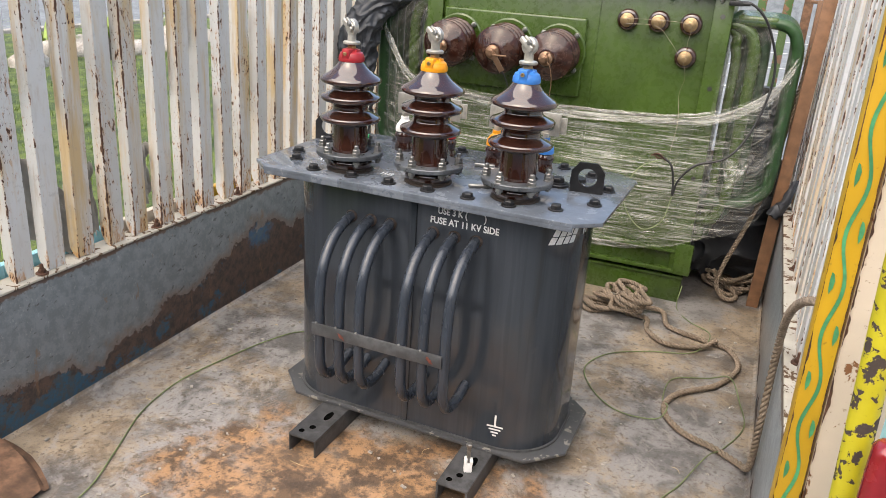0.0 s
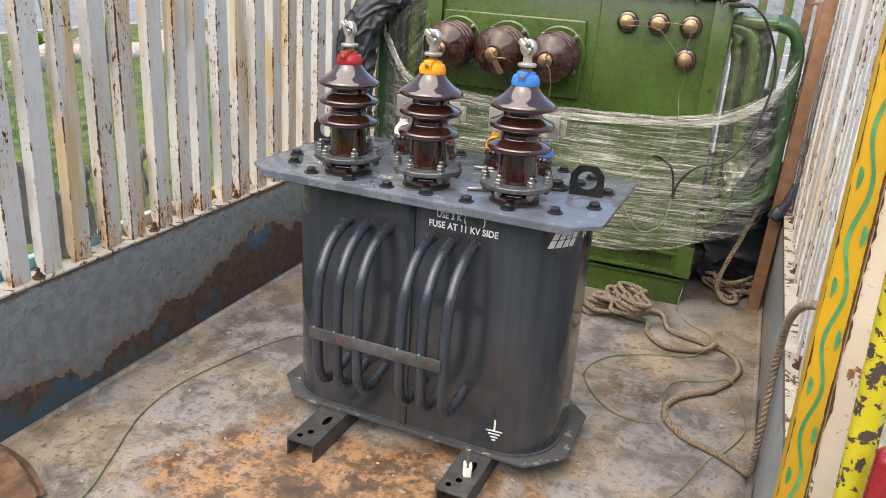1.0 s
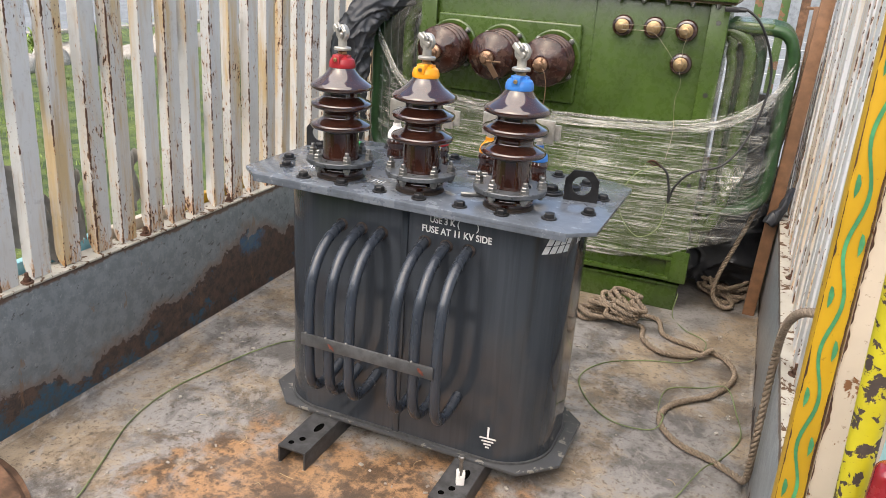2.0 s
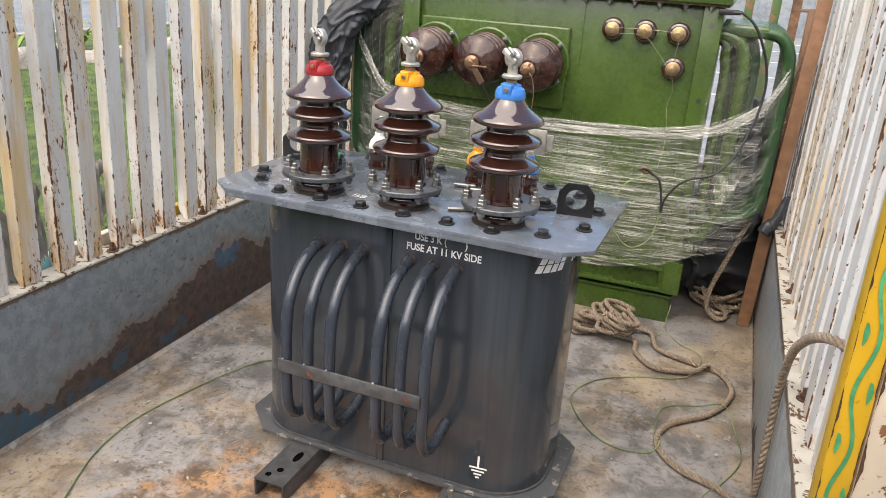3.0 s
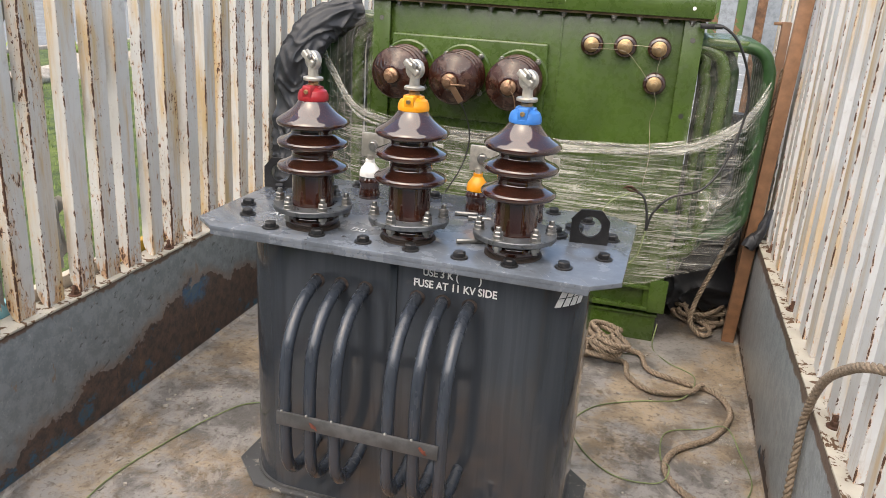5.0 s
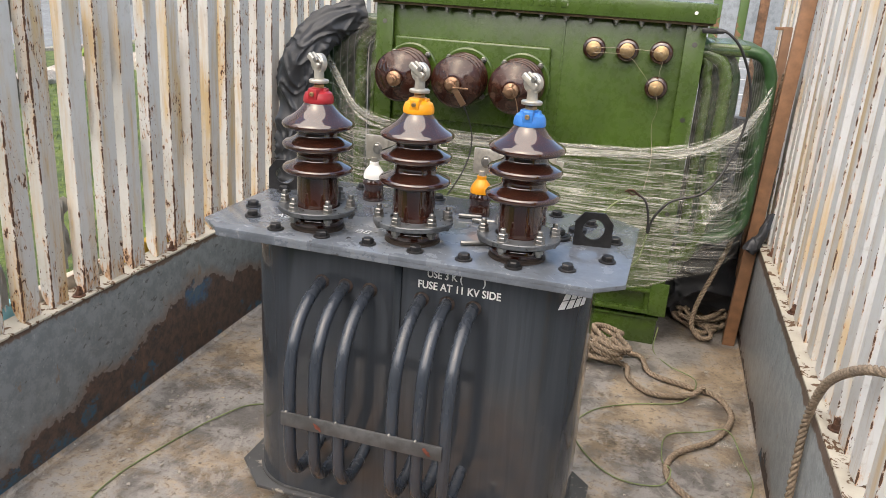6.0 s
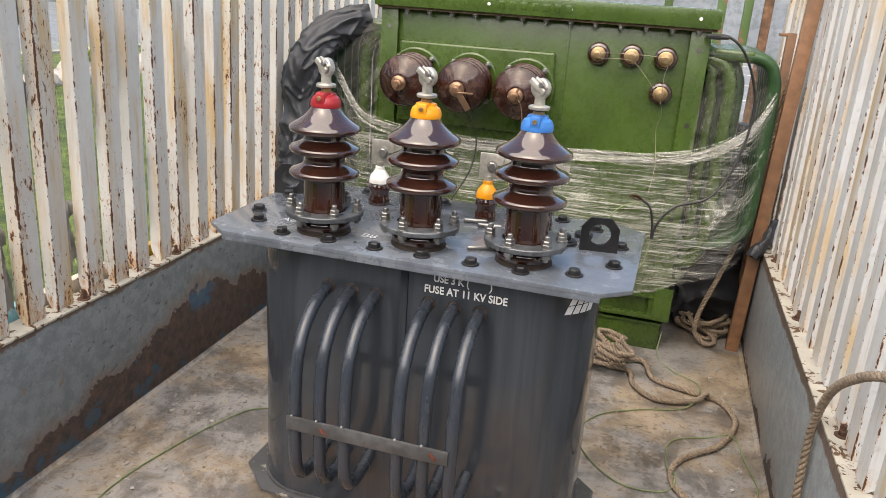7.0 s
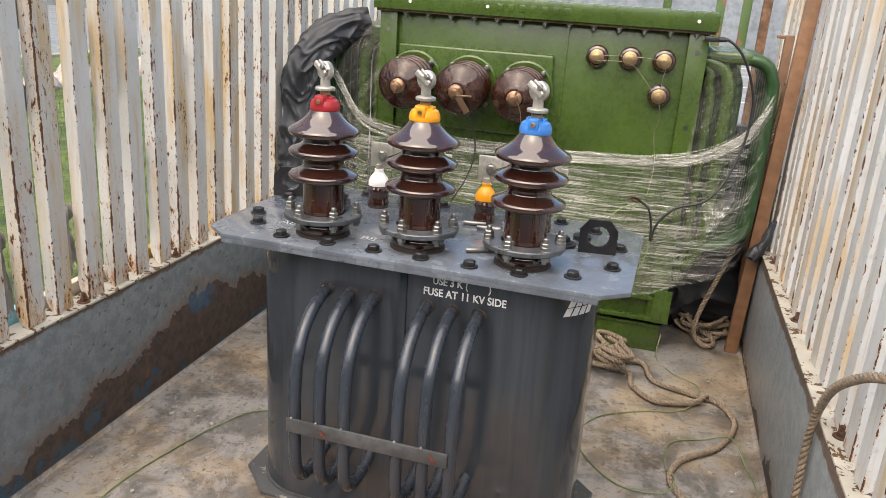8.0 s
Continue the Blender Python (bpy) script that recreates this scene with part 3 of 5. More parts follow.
def fence(name, x, out, ledge, inset, stations, bolts, lean, mat):
    """Slatted side: angle irons standing on the top rail, one flange across, one running outwards."""
    e = thing(name, "slatted truck side of flaking white-painted angle irons", "fence", "slatted sides of the truck bed")
    bm = bmesh.new()
    w, d, t, h = 0.065, 0.039, 0.004, 2.0 - ledge
    # flange that faces the bed
    a, b = sorted((0.0, out * t))
    box(bm, a, b, 0, w, 0.003, h, 0.0012, 1)
    # flange that runs outwards, cut to a rounded point at the foot
    poly = [(0.0, 0.0), (out * d * 0.30, 0.002), (out * d * 0.62, 0.012), (out * d * 0.88, 0.030), (out * d, 0.050), (out * d, h), (0.0, h)]
    vs = [[bm.verts.new((px + out * 0.001, y, pz)) for px, pz in poly] for y in (-0.0005, t)]
    bm.faces.new(vs[0])
    bm.faces.new(vs[1][::-1])
    for i in range(len(poly)):
        j = (i + 1) % len(poly)
        bm.faces.new((vs[0][i], vs[1][i], vs[1][j], vs[0][j]))
    first = part("slat", bm, mat, e)
    rnd = random.Random(3 if out < 0 else 8)
    for k, y in enumerate(stations):
        m = T(x + out * inset + rnd.uniform(-0.003, 0.003), y, ledge, lean + rnd.uniform(-0.25, 0.25), rnd.uniform(-0.3, 0.3), rnd.uniform(-2, 2))
        if k == 0:
            first.matrix_basis = m
        else:
            share("slat", first, e, m)
    # foot bolts on the rail
    bm = bmesh.new()
    hexhead(bm, 0.011, 0.012, None, 0.019, 0.004)
    lathe(bm, [(0.006, 0.016), (0.006, 0.03), (0.004, 0.032)], 10)
    bolt = part("bolt", bm, RUST_DARK, e)
    for k, y in enumerate(bolts):
        m = T(x + out * (inset + 0.002), y, ledge)
        if k == 0:
            bolt.matrix_basis = m
        else:
            share("bolt", bolt, e, m)
    return e


WEST = [0.986 + 0.1225 * k for k in range(4)] + [1.476, 1.591, 1.712, 1.845, 1.959, 2.090, 2.209, 2.324, 2.454, 2.567, 2.690] + [2.812 + 0.1225 * k for k in range(16)]
EAST = [1.338 + 0.1252 * k for k in range(27)]
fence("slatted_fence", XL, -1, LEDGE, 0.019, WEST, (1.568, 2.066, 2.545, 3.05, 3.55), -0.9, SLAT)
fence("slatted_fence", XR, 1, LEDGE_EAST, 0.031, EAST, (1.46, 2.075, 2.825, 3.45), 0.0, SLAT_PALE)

# ---------------------------------------------------------------- grey transformer
TX = T(-0.83, 2.115, 0.0, 0, 0, -1.2)
tx = thing("transformer", "dark grey oil-filled distribution transformer with three brown bushings", "transformer", m=TX)


def rounded_rect(hx, hy, r, n=10):
    out = []
    for cx, cy, a0 in ((hx - r, hy - r, 0), (-hx + r, hy - r, 90), (-hx + r, -hy + r, 180), (hx - r, -hy + r, 270)):
        for i in range(n + 1):
            a = radians(a0 + 90 * i / n)
            out.append((cx + r * math.cos(a), cy + r * math.sin(a)))
    return out


def octagon(hx, hy, cx, cy):
    return [(-hx + cx, -hy), (hx - cx, -hy), (hx, -hy + cy), (hx, hy - cy), (hx - cx, hy), (-hx + cx, hy), (-hx, hy - cy), (-hx, -hy + cy)]


FRONT = -0.210               # front face of the tank
LID = 0.845
bm = bmesh.new()
prism(bm, rounded_rect(0.450, 0.210, 0.16, 12), 0.071, 0.834)
tank = part("tank", bm, GREY, tx, "dark grey enamelled steel tank with run marks", sharp=50)
bm = bmesh.new()
box(bm, -0.016, 0.004, FRONT - 0.006, FRONT + 0.004, 0.078, 0.83, 0.002)
part("seam", bm, GREY, tank)
# weld beads where the tank meets lid and base
bm = bmesh.new()
prism(bm, rounded_rect(0.456, 0.216, 0.164, 12), 0.072, 0.079)
part("weld", bm, GREY_BAND, tank)

bm = bmesh.new()
prism(bm, octagon(0.497, 0.228, 0.10, 0.10), 0.0625, 0.072, bevel=0.0015)
part("base_plate", bm, BASE_PAINT, tx, "scuffed grey steel base plate with cut corners")

bm = bmesh.new()
prism(bm, octagon(0.530, 0.285, 0.065, 0.055), LID - 0.012, LID, bevel=0.002)
# downturned lip along the front and the ends
for poly in ([(-0.465, -0.285), (0.465, -0.285)], [(0.530, -0.230), (0.530, 0.230)], [(-0.530, -0.230), (-0.530, 0.230)]):
    (ax, ay), (bx, by) = poly
    if ay == by:
        box(bm, ax, bx, ay + 0.0008, ay + 0.006, LID - 0.024, LID - 0.004, 0.0015)
lid = part("lid", bm, GREY_LID_SHEEN, tx, "grey enamelled steel lid with cut corners")

# lid bolts
bm = bmesh.new()
hexhead(bm, 0.0145, 0.012, None, 0.0205, 0.004)
bolt = part("bolt", bm, BLACK_BOLT, tx)
spots = [(x, -0.235) for x in (-0.325, -0.200, -0.079, 0.041, 0.160, 0.278)]
spots += [(0.395, -0.195), (0.475, -0.095), (-0.430, -0.165), (-0.475, -0.085), (0.478, 0.060), (-0.478, 0.090), (0.400, 0.190), (-0.40, 0.20)]
spots += [(x, 0.235) for x in (-0.29, -0.17, -0.05, 0.07, 0.19, 0.30)]
for k, (x, y) in enumerate(spots):
    m = T(x, y, LID, 0, 0, (k * 37) % 60)
    if k == 0:
        bolt.matrix_basis = m
    else:
        share("bolt", bolt, tx, m)

# filler plug beside the lug
bm = bmesh.new()
lathe(bm, [(0.034, 0), (0.034, 0.006), (0.031, 0.008)], 28)
hexhead(bm, 0.018, 0.014, T(0, 0, 0.008), 0.026, 0.003)
part("filler_plug", bm, BLACK_BOLT, tx).matrix_basis = T(0.335, 0.035, LID)
bm = bmesh.new()
lathe(bm, [(0.024, 0), (0.024, 0.01), (0.020, 0.012)], 24)
part("filler_plug", bm, BLACK_BOLT, tx).matrix_basis = T(0.375, 0.115, LID)


def lug():
    """Lifting plate with a round eye and cut shoulders."""
    bm = bmesh.new()
    n, r, t = 24, 0.027, 0.008
    cz = 0.045
    outer = []
    shape = [(0.047, 0.0), (0.047, 0.062), (0.026, 0.088), (-0.026, 0.088), (-0.047, 0.062), (-0.047, 0.0)]

    def edge(a):
        d = Vector((math.cos(a), math.sin(a)))
        best = 9
        for i in range(6):
            p, q = Vector(shape[i]), Vector(shape[(i + 1) % 6])
            e = q - p
            den = d.x * e.y - d.y * e.x
            if abs(den) < 1e-9:
                continue
            w = p - Vector((0, cz))
            s = (w.x * e.y - w.y * e.x) / den
            u = (w.x * d.y - w.y * d.x) / den
            if s > 0 and -1e-6 <= u <= 1 + 1e-6:
                best = min(best, s)
        return d * best + Vector((0, cz))

    angs = sorted({2 * math.pi * i / n for i in range(n)} | {math.atan2(z - cz, x) % (2 * math.pi) for x, z in shape})
    rings = []
    for y in (-t / 2, t / 2):
        rings.append(([bm.verts.new((r * math.cos(a), y, cz + r * math.sin(a))) for a in angs],
                      [bm.verts.new((edge(a).x, y, edge(a).y)) for a in angs]))
    k = len(angs)
    (i0, o0), (i1, o1) = rings
    for i in range(k):
        j = (i + 1) % k
        bm.faces.new((i0[i], i0[j], o0[j], o0[i]))
        bm.faces.new((i1[i], o1[i], o1[j], i1[j]))
        bm.faces.new((i0[i], i1[i], i1[j], i0[j]))
        bm.faces.new((o0[i], o0[j], o1[j], o1[i]))
    return part("lifting_lug", bm, BLACK_BOLT, tx, "black steel lifting lug with a round eye")


first_lug = lug()
first_lug.matrix_basis = T(0.425, 0.010, LID - 0.001, 0, 0, 8)
share("lifting_lug", first_lug, tx, T(-0.486, 0.115, LID - 0.001, 0, 0, 20))


def hv_bushing(x, y, cap_mat, colour, turn):
    """Brown porcelain bushing on a clamping ring, with a coloured cap and an eye clamp on top."""
    b = new("bushing")
    b.parent = tx
    b.matrix_basis = T(x, y, LID)
    tagged(b, "glossy brown porcelain bushing with a %s cap" % colour)
    bm = bmesh.new()
    prof = [(0.068, 0.0), (0.068, 0.004), (0.061, 0.007), (0.061, 0.018), (0.054, 0.024)]
    lathe(bm, prof, 48)
    part("gasket_foot", bm, GASKET_DARK, b)
    bm = bmesh.new()
    prof = [(0.064, 0.012), (0.066, 0.016), (0.066, 0.030), (0.060, 0.036), (0.053, 0.044), (0.051, 0.06), (0.051, 0.132)]
    # two drip sheds and the upper hood: flat under, sloped above, rounded rim
    for z in (0.132, 0.191):
        prof += [(0.055, z + 0.002), (0.078, z + 0.010), (0.083, z + 0.012), (0.0865, z + 0.017), (0.0865, z + 0.022), (0.083, z + 0.026),
                 (0.074, z + 0.029), (0.060, z + 0.036), (0.053, z + 0.041), (0.0515, z + 0.045), (0.0515, z + 0.052)]
    z = 0.241
    prof += [(0.055, z + 0.002), (0.078, z + 0.010), (0.085, z + 0.013), (0.088, z + 0.018), (0.087, z + 0.023), (0.080, z + 0.029), (0.066, z + 0.037),
             (0.054, z + 0.046), (0.045, z + 0.055), (0.039, z + 0.063), (0.0355, z + 0.069), (0.034, z + 0.073), (0.0, z + 0.073)]
    lathe(bm, prof, 56)
    part("porcelain", bm, PORCELAIN, b, sharp=60)
    # clamping ring
    bm = bmesh.new()
    n = 48
    for r0, r1, z0, z1 in ((0.056, 0.098, 0.044, 0.057),):
        q = []
        for r, zz in ((r0, z0), (r1 - 0.002, z0), (r1, z0 + 0.002), (r1, z1 - 0.002), (r1 - 0.002, z1), (r0, z1)):
            q.append([bm.verts.new((r * math.cos(2 * math.pi * i / n), r * math.sin(2 * math.pi * i / n), zz)) for i in range(n)])
        for a, c in zip(q, q[1:] + q[:1]):
            for i in range(n):
                j = (i + 1) % n
                bm.faces.new((a[i], a[j], c[j], c[i]))
    part("clamping_ring", bm, STEEL_GREY, b, "grey steel clamping ring")
    for k in range(6):
        a = radians(60 * k + turn)
        bm = bmesh.new()
        lathe(bm, [(0.0065, -0.030), (0.0065, 0.030), (0.005, 0.032)], 12)
        hexhead(bm, 0.0125, 0.010, None, 0.0145, 0.003)
        lathe(bm, [(0.0115, 0.013), (0.0115, 0.019), (0.010, 0.021)], 6)
        hexhead(bm, 0.011, 0.010, T(0, 0, -0.023))
        part("stud", bm, STEEL, b, "galvanised stud with nuts").matrix_basis = T(0.084 * math.cos(a), 0.084 * math.sin(a), 0.056)
    # coloured cap
    bm = bmesh.new()
    lathe(bm, [(0.036, 0.3115), (0.037, 0.3155), (0.036, 0.3255), (0.032, 0.3345), (0.024, 0.3395), (0.018, 0.3415), (0.018, 0.3465), (0.0, 0.3465)], 32)
    box(bm, -0.012, 0.012, -0.037, 0.0, 0.3205, 0.3475, 0.004)
    for s in (-1, 1):
        box(bm, s * 0.019 - 0.004, s * 0.019 + 0.004, -0.012, 0.012, 0.3275, 0.3455, 0.003)
    cap = part("cap", bm, cap_mat, b, "%s plastic cap" % colour)
    bm = bmesh.new()
    lathe(bm, [(0.0055, 0), (0.0055, 0.003), (0.003, 0.0035), (0.003, 0.0015), (0.0, 0.0015)], 14, T(0, -0.037, 0.3345, 90))
    part("screw", bm, BRASS, cap)
    bm = bmesh.new()
    lathe(bm, [(0.009, 0.3395), (0.009, 0.3625), (0.0, 0.3625)], 16)
    hexhead(bm, 0.0135, 0.008, T(0, 0, 0.3475))
    part("stem", bm, BRASS, b, "brass threaded stem")
    # eye clamp: washer, neck, an open eye and a jaw screwed across it
    bm = bmesh.new()
    lathe(bm, [(0.023, 0.358), (0.024, 0.360), (0.024, 0.364), (0.022, 0.366), (0.0125, 0.367), (0.0115, 0.385), (0.0125, 0.392), (0, 0.392)], 28)
    n = 28
    rings = []
    for rr, yy in ((0.0045, -0.008), (0.0195, -0.009), (0.0225, -0.006), (0.0225, 0.006), (0.0195, 0.009), (0.0045, 0.008)):
        rings.append([bm.verts.new((rr * math.cos(2 * math.pi * i / n), yy, 0.404 + rr * math.sin(2 * math.pi * i / n))) for i in range(n)])
    for r0, r1 in zip(rings, rings[1:] + rings[:1]):
        for i in range(n):
            bm.faces.new((r0[i], r0[(i + 1) % n], r1[(i + 1) % n], r1[i]))
    clamp = part("clamp", bm, TIN, b, "tinned alloy eye clamp")
    clamp.matrix_basis = T(0, 0, 0, 0, 0, turn - 35)
    bm = bmesh.new()
    box(bm, -0.024, 0.022, -0.0200, -0.0105, -0.0075, 0.0085, 0.004, 3, T(0, 0, 0.408, 0, 35, 0))
    box(bm, -0.020, 0.018, -0.0170, -0.0105, 0.0125, 0.0195, 0.003, 2, T(0, 0, 0.404, 0, 35, 0))
    part("jaw", bm, TIN, clamp)
    bm = bmesh.new()
    hexhead(bm, 0.007, 0.006, T(0.012, -0.0185, 0.414, 90))
    part("screw", bm, STEEL, clamp)
    return b


GASKET_DARK = plain("dark_cork_gasket", (0.030, 0.021, 0.017), 0.55, 0, 0.3, 60)
STEEL_GREY = plain("grey_painted_ring", (0.105, 0.113, 0.124), 0.30, 0.5, 0.35, 60)
hv_bushing(-0.247, -0.160, RED_CAP, "red", 12)
hv_bushing(0.004, -0.150, YELLOW_CAP, "yellow", 20)
hv_bushing(0.268, -0.152, BLUE_CAP, "blue", 15)


def lv_bushing(x, y, cap_mat, colour):
    """Small low-voltage bushing with a round cap and a bolted flag terminal."""
    b = new("low_voltage_bushing")
    b.parent = tx
    b.matrix_basis = T(x - 0.006, y, LID) @ Matrix.Diagonal((1, 1, 1.18, 1))
    tagged(b, "small black-brown bushing with a %s cap" % colour)
    bm = bmesh.new()
    lathe(bm, [(0.030, 0), (0.031, 0.012), (0.028, 0.018), (0.027, 0.032), (0.031, 0.038), (0.031, 0.046), (0.026, 0.052), (0.024, 0.056), (0.0, 0.056)], 32)
    part("porcelain", bm, PORCELAIN, b, sharp=60)
    bm = bmesh.new()
    lathe(bm, [(0.029, 0.054), (0.029, 0.062), (0.026, 0.071), (0.019, 0.079), (0.013, 0.086), (0.013, 0.094), (0.0, 0.094)], 32)
    part("cap", bm, cap_mat, b, "%s plastic cap" % colour)
    bm = bmesh.new()
    lathe(bm, [(0.010, 0.09), (0.010, 0.105), (0, 0.105)], 16)
    box(bm, -0.026, 0.040, -0.004, 0.004, 0.100, 0.158, 0.002)
    box(bm, 0.030, 0.058, 0.004, 0.012, 0.108, 0.148, 0.002)
    plate = part("terminal_plate", bm, TIN, b, "tinned flag terminal")
    bm = bmesh.new()
    hexhead(bm, 0.0115, 0.007, T(0.010, -0.004, 0.128, 90), 0.0145, 0.002)
    part("bolt", bm, STEEL, plate)


for x, mat, colour in ((-0.212, WHITE_CAP, "white"), (-0.060, RED_CAP, "red"), (0.104, YELLOW_CAP, "yellow"), (0.262, BLUE_CAP, "blue")):
    lv_bushing(x, 0.140, mat, colour)

# thermometer pocket with a green cap behind the bushings
bm = bmesh.new()
lathe(bm, [(0.014, 0), (0.014, 0.03), (0.010, 0.034), (0, 0.034)], 20)
pocket = part("oil_pocket", bm, STEEL, tx)
pocket.matrix_basis = T(-0.287, 0.015, LID)
bm = bmesh.new()
lathe(bm, [(0.012, 0.034), (0.013, 0.036), (0.013, 0.058), (0.010, 0.062), (0, 0.062)], 20)
part("cap", bm, GREEN_CAP, pocket, "green plastic cap")

# arcing rods lying between the bushings
for x, y, ang, ln in ((0.125, -0.140, 24, 0.085), (0.100, 0.060, 8, 0.10), (0.055, 0.085, 12, 0.06)):
    bm = bmesh.new()
    lathe(bm, [(0.0055, 0), (0.006, 0.002), (0.006, ln), (0.005, ln + 0.002)], 12)
    part("arcing_rod", bm, STEEL, tx, "bright steel arcing rod").matrix_basis = T(x, y, LID + 0.0065, 0, 90, ang)

# cooling tubes
WELD = plain("browned_weld", (0.050, 0.036, 0.030), 0.5, 0.2, 0.5, 160, 0.4)
PR = 0.0155
OUT = 0.175                  # how far the tubes stand off the tank
tube_x = (-0.209, -0.144, -0.079, 0.056, 0.121, 0.187)


def cooling_tube(x):
    y1, top, low = FRONT - OUT, 0.716, 0.262
    pts = [(x, FRONT + 0.02, top + 0.008), (x, FRONT - 0.010, top), (x, FRONT - 0.068, top - 0.017), (x, FRONT - 0.124, top - 0.056), (x, y1 + 0.013, top - 0.122),
           (x, y1, top - 0.21), (x, y1, 0.46), (x, y1 + 0.002, low + 0.075), (x, y1 + 0.014, low + 0.022), (x, y1 + 0.044, low - 0.010), (x, y1 + 0.088, low - 0.019), (x, FRONT - 0.050, low - 0.016), (x, FRONT - 0.022, low - 0.009), (x, FRONT + 0.012, low + 0.002)]
    bm = bmesh.new()
    sweep(bm, spline(pts, 0.012), PR, 16)
    tube = part("cooling_tube", bm, GREY_TUBE, tx, "dark grey bent steel cooling tube", sharp=60)
    # weld beads at the tank, browned by heat
    for z, tilt in ((top, -12),):
        bm = bmesh.new()
        lathe(bm, [(PR + 0.001, 0.0), (PR + 0.0035, 0.001), (PR + 0.004, 0.003), (PR + 0.002, 0.006), (PR - 0.001, 0.010)], 20, T(x, FRONT + 0.001, z + 0.001, 90 + tilt))
        part("weld", bm, WELD, tube)
    return tube


for x in tube_x:
    cooling_tube(x)
bm = bmesh.new()
box(bm, -0.222, 0.186, FRONT - OUT - PR - 0.006, FRONT - OUT - PR + 0.001, 0.412, 0.448, 0.0012)
band = part("tie_band", bm, GREY_BAND, tx, "scuffed flat steel band across the tubes")
for x in tube_x[:5]:
    bm = bmesh.new()
    bmesh.ops.create_icosphere(bm, subdivisions=2, radius=0.0042, matrix=T(x, FRONT - OUT - PR - 0.002, 0.4485))
    part("spot_weld", bm, STEEL, band)
# scraped red primer on the band
for x in (-0.125, 0.150):
    bm = bmesh.new()
    lathe(bm, [(1.0, 0), (0, 0.0002)], 18)
    for i, v in enumerate(bm.verts):
        k = 0.45 + 0.75 * abs(noise.noise(Vector((i * 0.9, x * 40, 0))))
        v.co = Vector((x + v.co.x * k * 0.020, FRONT - OUT - PR - 0.0066, 0.428 + v.co.y * k * 0.010 - v.co.x * 0.006))
    part("scrape", bm, plain("red_primer", (0.20, 0.060, 0.040), 0.6, 0, 0.4, 120), band)

FOOT = plain("worn_black_paint", (0.045, 0.045, 0.047), 0.45, 0, 0.5, 40, 0.2)
# feet: two channels lying open side down
for x, label in ((-0.245, ""), (0.250, "")):
    bm = bmesh.new()
    L0, L1, hw, hh, t = -0.425, 0.36, 0.048, 0.062, 0.007
    box(bm, -hw, hw, L0, L1, hh - t, hh, 0.0015)
    box(bm, -hw, -hw + t, L0 + 0.0005, L1, 0.0, hh - t + 0.001, 0.0015)
    box(bm, hw - t, hw, L0 + 0.0005, L1, 0.0, hh - t + 0.001, 0.0015)
    ch = part("foot_channel", bm, FOOT, tx, "dark grey steel channel foot with slots")
    ch.matrix_basis = T(x, 0, 0)
    # no cut-outs: flat discs painted with the slots' inner shade
    for hx, hy, rx, ry in ((0.012, -0.290, 0.011, 0.026), (0.0, -0.365, 0.010, 0.010), (-0.020, -0.395, 0.009, 0.009)):
        bm = bmesh.new()
        lathe(bm, [(1.0, 0), (0.96, 0.0006), (0, 0.0007)], 20)
        for v in bm.verts:
            v.co.x *= rx
            v.co.y *= ry
        part("slot", bm, SLOT_SHADE, ch).matrix_basis = T(hx, hy, hh)

# earthing terminal standing on a foot
bm = bmesh.new()
box(bm, -0.012, 0.012, -0.010, 0.010, 0.0, 0.030, 0.003)
box(bm, -0.012, -0.003, -0.012, 0.010, 0.026, 0.046, 0.003)
box(bm, 0.004, 0.013, -0.012, 0.010, 0.026, 0.042, 0.003)
term = part("earth_terminal", bm, WHITE_CAP, tx, "pale alloy earthing clamp with an upright bolt")
term.matrix_basis = T(0.262, -0.335, 0.062, 0, 0, 25)
bm = bmesh.new()
lathe(bm, [(0.0055, 0.02), (0.0055, 0.088), (0, 0.088)], 12)
hexhead(bm, 0.0100, 0.011, T(0, 0, 0.084))
part("bolt", bm, STEEL, term)


def islands(bm):
    """The connected pieces of a bmesh, each as a bmesh of its own."""
    todo, out = set(bm.faces), []
    while todo:
        stack, group = [todo.pop()], []
        while stack:
            f = stack.pop()
            group.append(f)
            for e in f.edges:
                for g in e.link_faces:
                    if g in todo:
                        todo.discard(g)
                        stack.append(g)
        one, made = bmesh.new(), {}
        for f in group:
            for v in f.verts:
                if v not in made:
                    made[v] = one.verts.new(v.co)
            one.faces.new([made[v] for v in f.verts])
        out.append((min(v.co.x for v in one.verts), len(out), one))
    bm.free()
    return [o for _, _, o in sorted(out, key=lambda q: q[:2])]


# stencilled writing on the tank
def on_tank(u):
    """Point and normal turn on the tank's outline: u along the front from its middle."""
    hx, r = 0.45, 0.16
    flat = hx - r
    if abs(u) <= flat:
        return u, FRONT, 0.0
    s = 1 if u > 0 else -1
    a = (abs(u) - flat) / r
    return s * (flat + r * math.sin(a)), FRONT + r * (1 - math.cos(a)), s * a


def stencil(body, size, u, z, name="stencil", space=1.0):
    cu = bpy.data.curves.new("text", "FONT")
    cu.body, cu.size, cu.align_x, cu.space_character = body, size, "CENTER", space
    cu.offset = size * 0.028
    tmp = new("text", cu)
    me = bpy.data.meshes.new_from_object(tmp.evaluated_get(bpy.context.evaluated_depsgraph_get()))
    bpy.data.objects.remove(tmp)
    bm = bmesh.new()
    bm.from_mesh(me)
    bpy.data.meshes.remove(me)
    for v in bm.verts:
        x, y, a = on_tank(u + v.co.x * 0.86)
        v.co = Vector((x + math.sin(a) * 0.0012, y - math.cos(a) * 0.0012, z + v.co.y))
    for one in islands(bm):
        part("letter", one, STENCIL, tank, smooth=False)


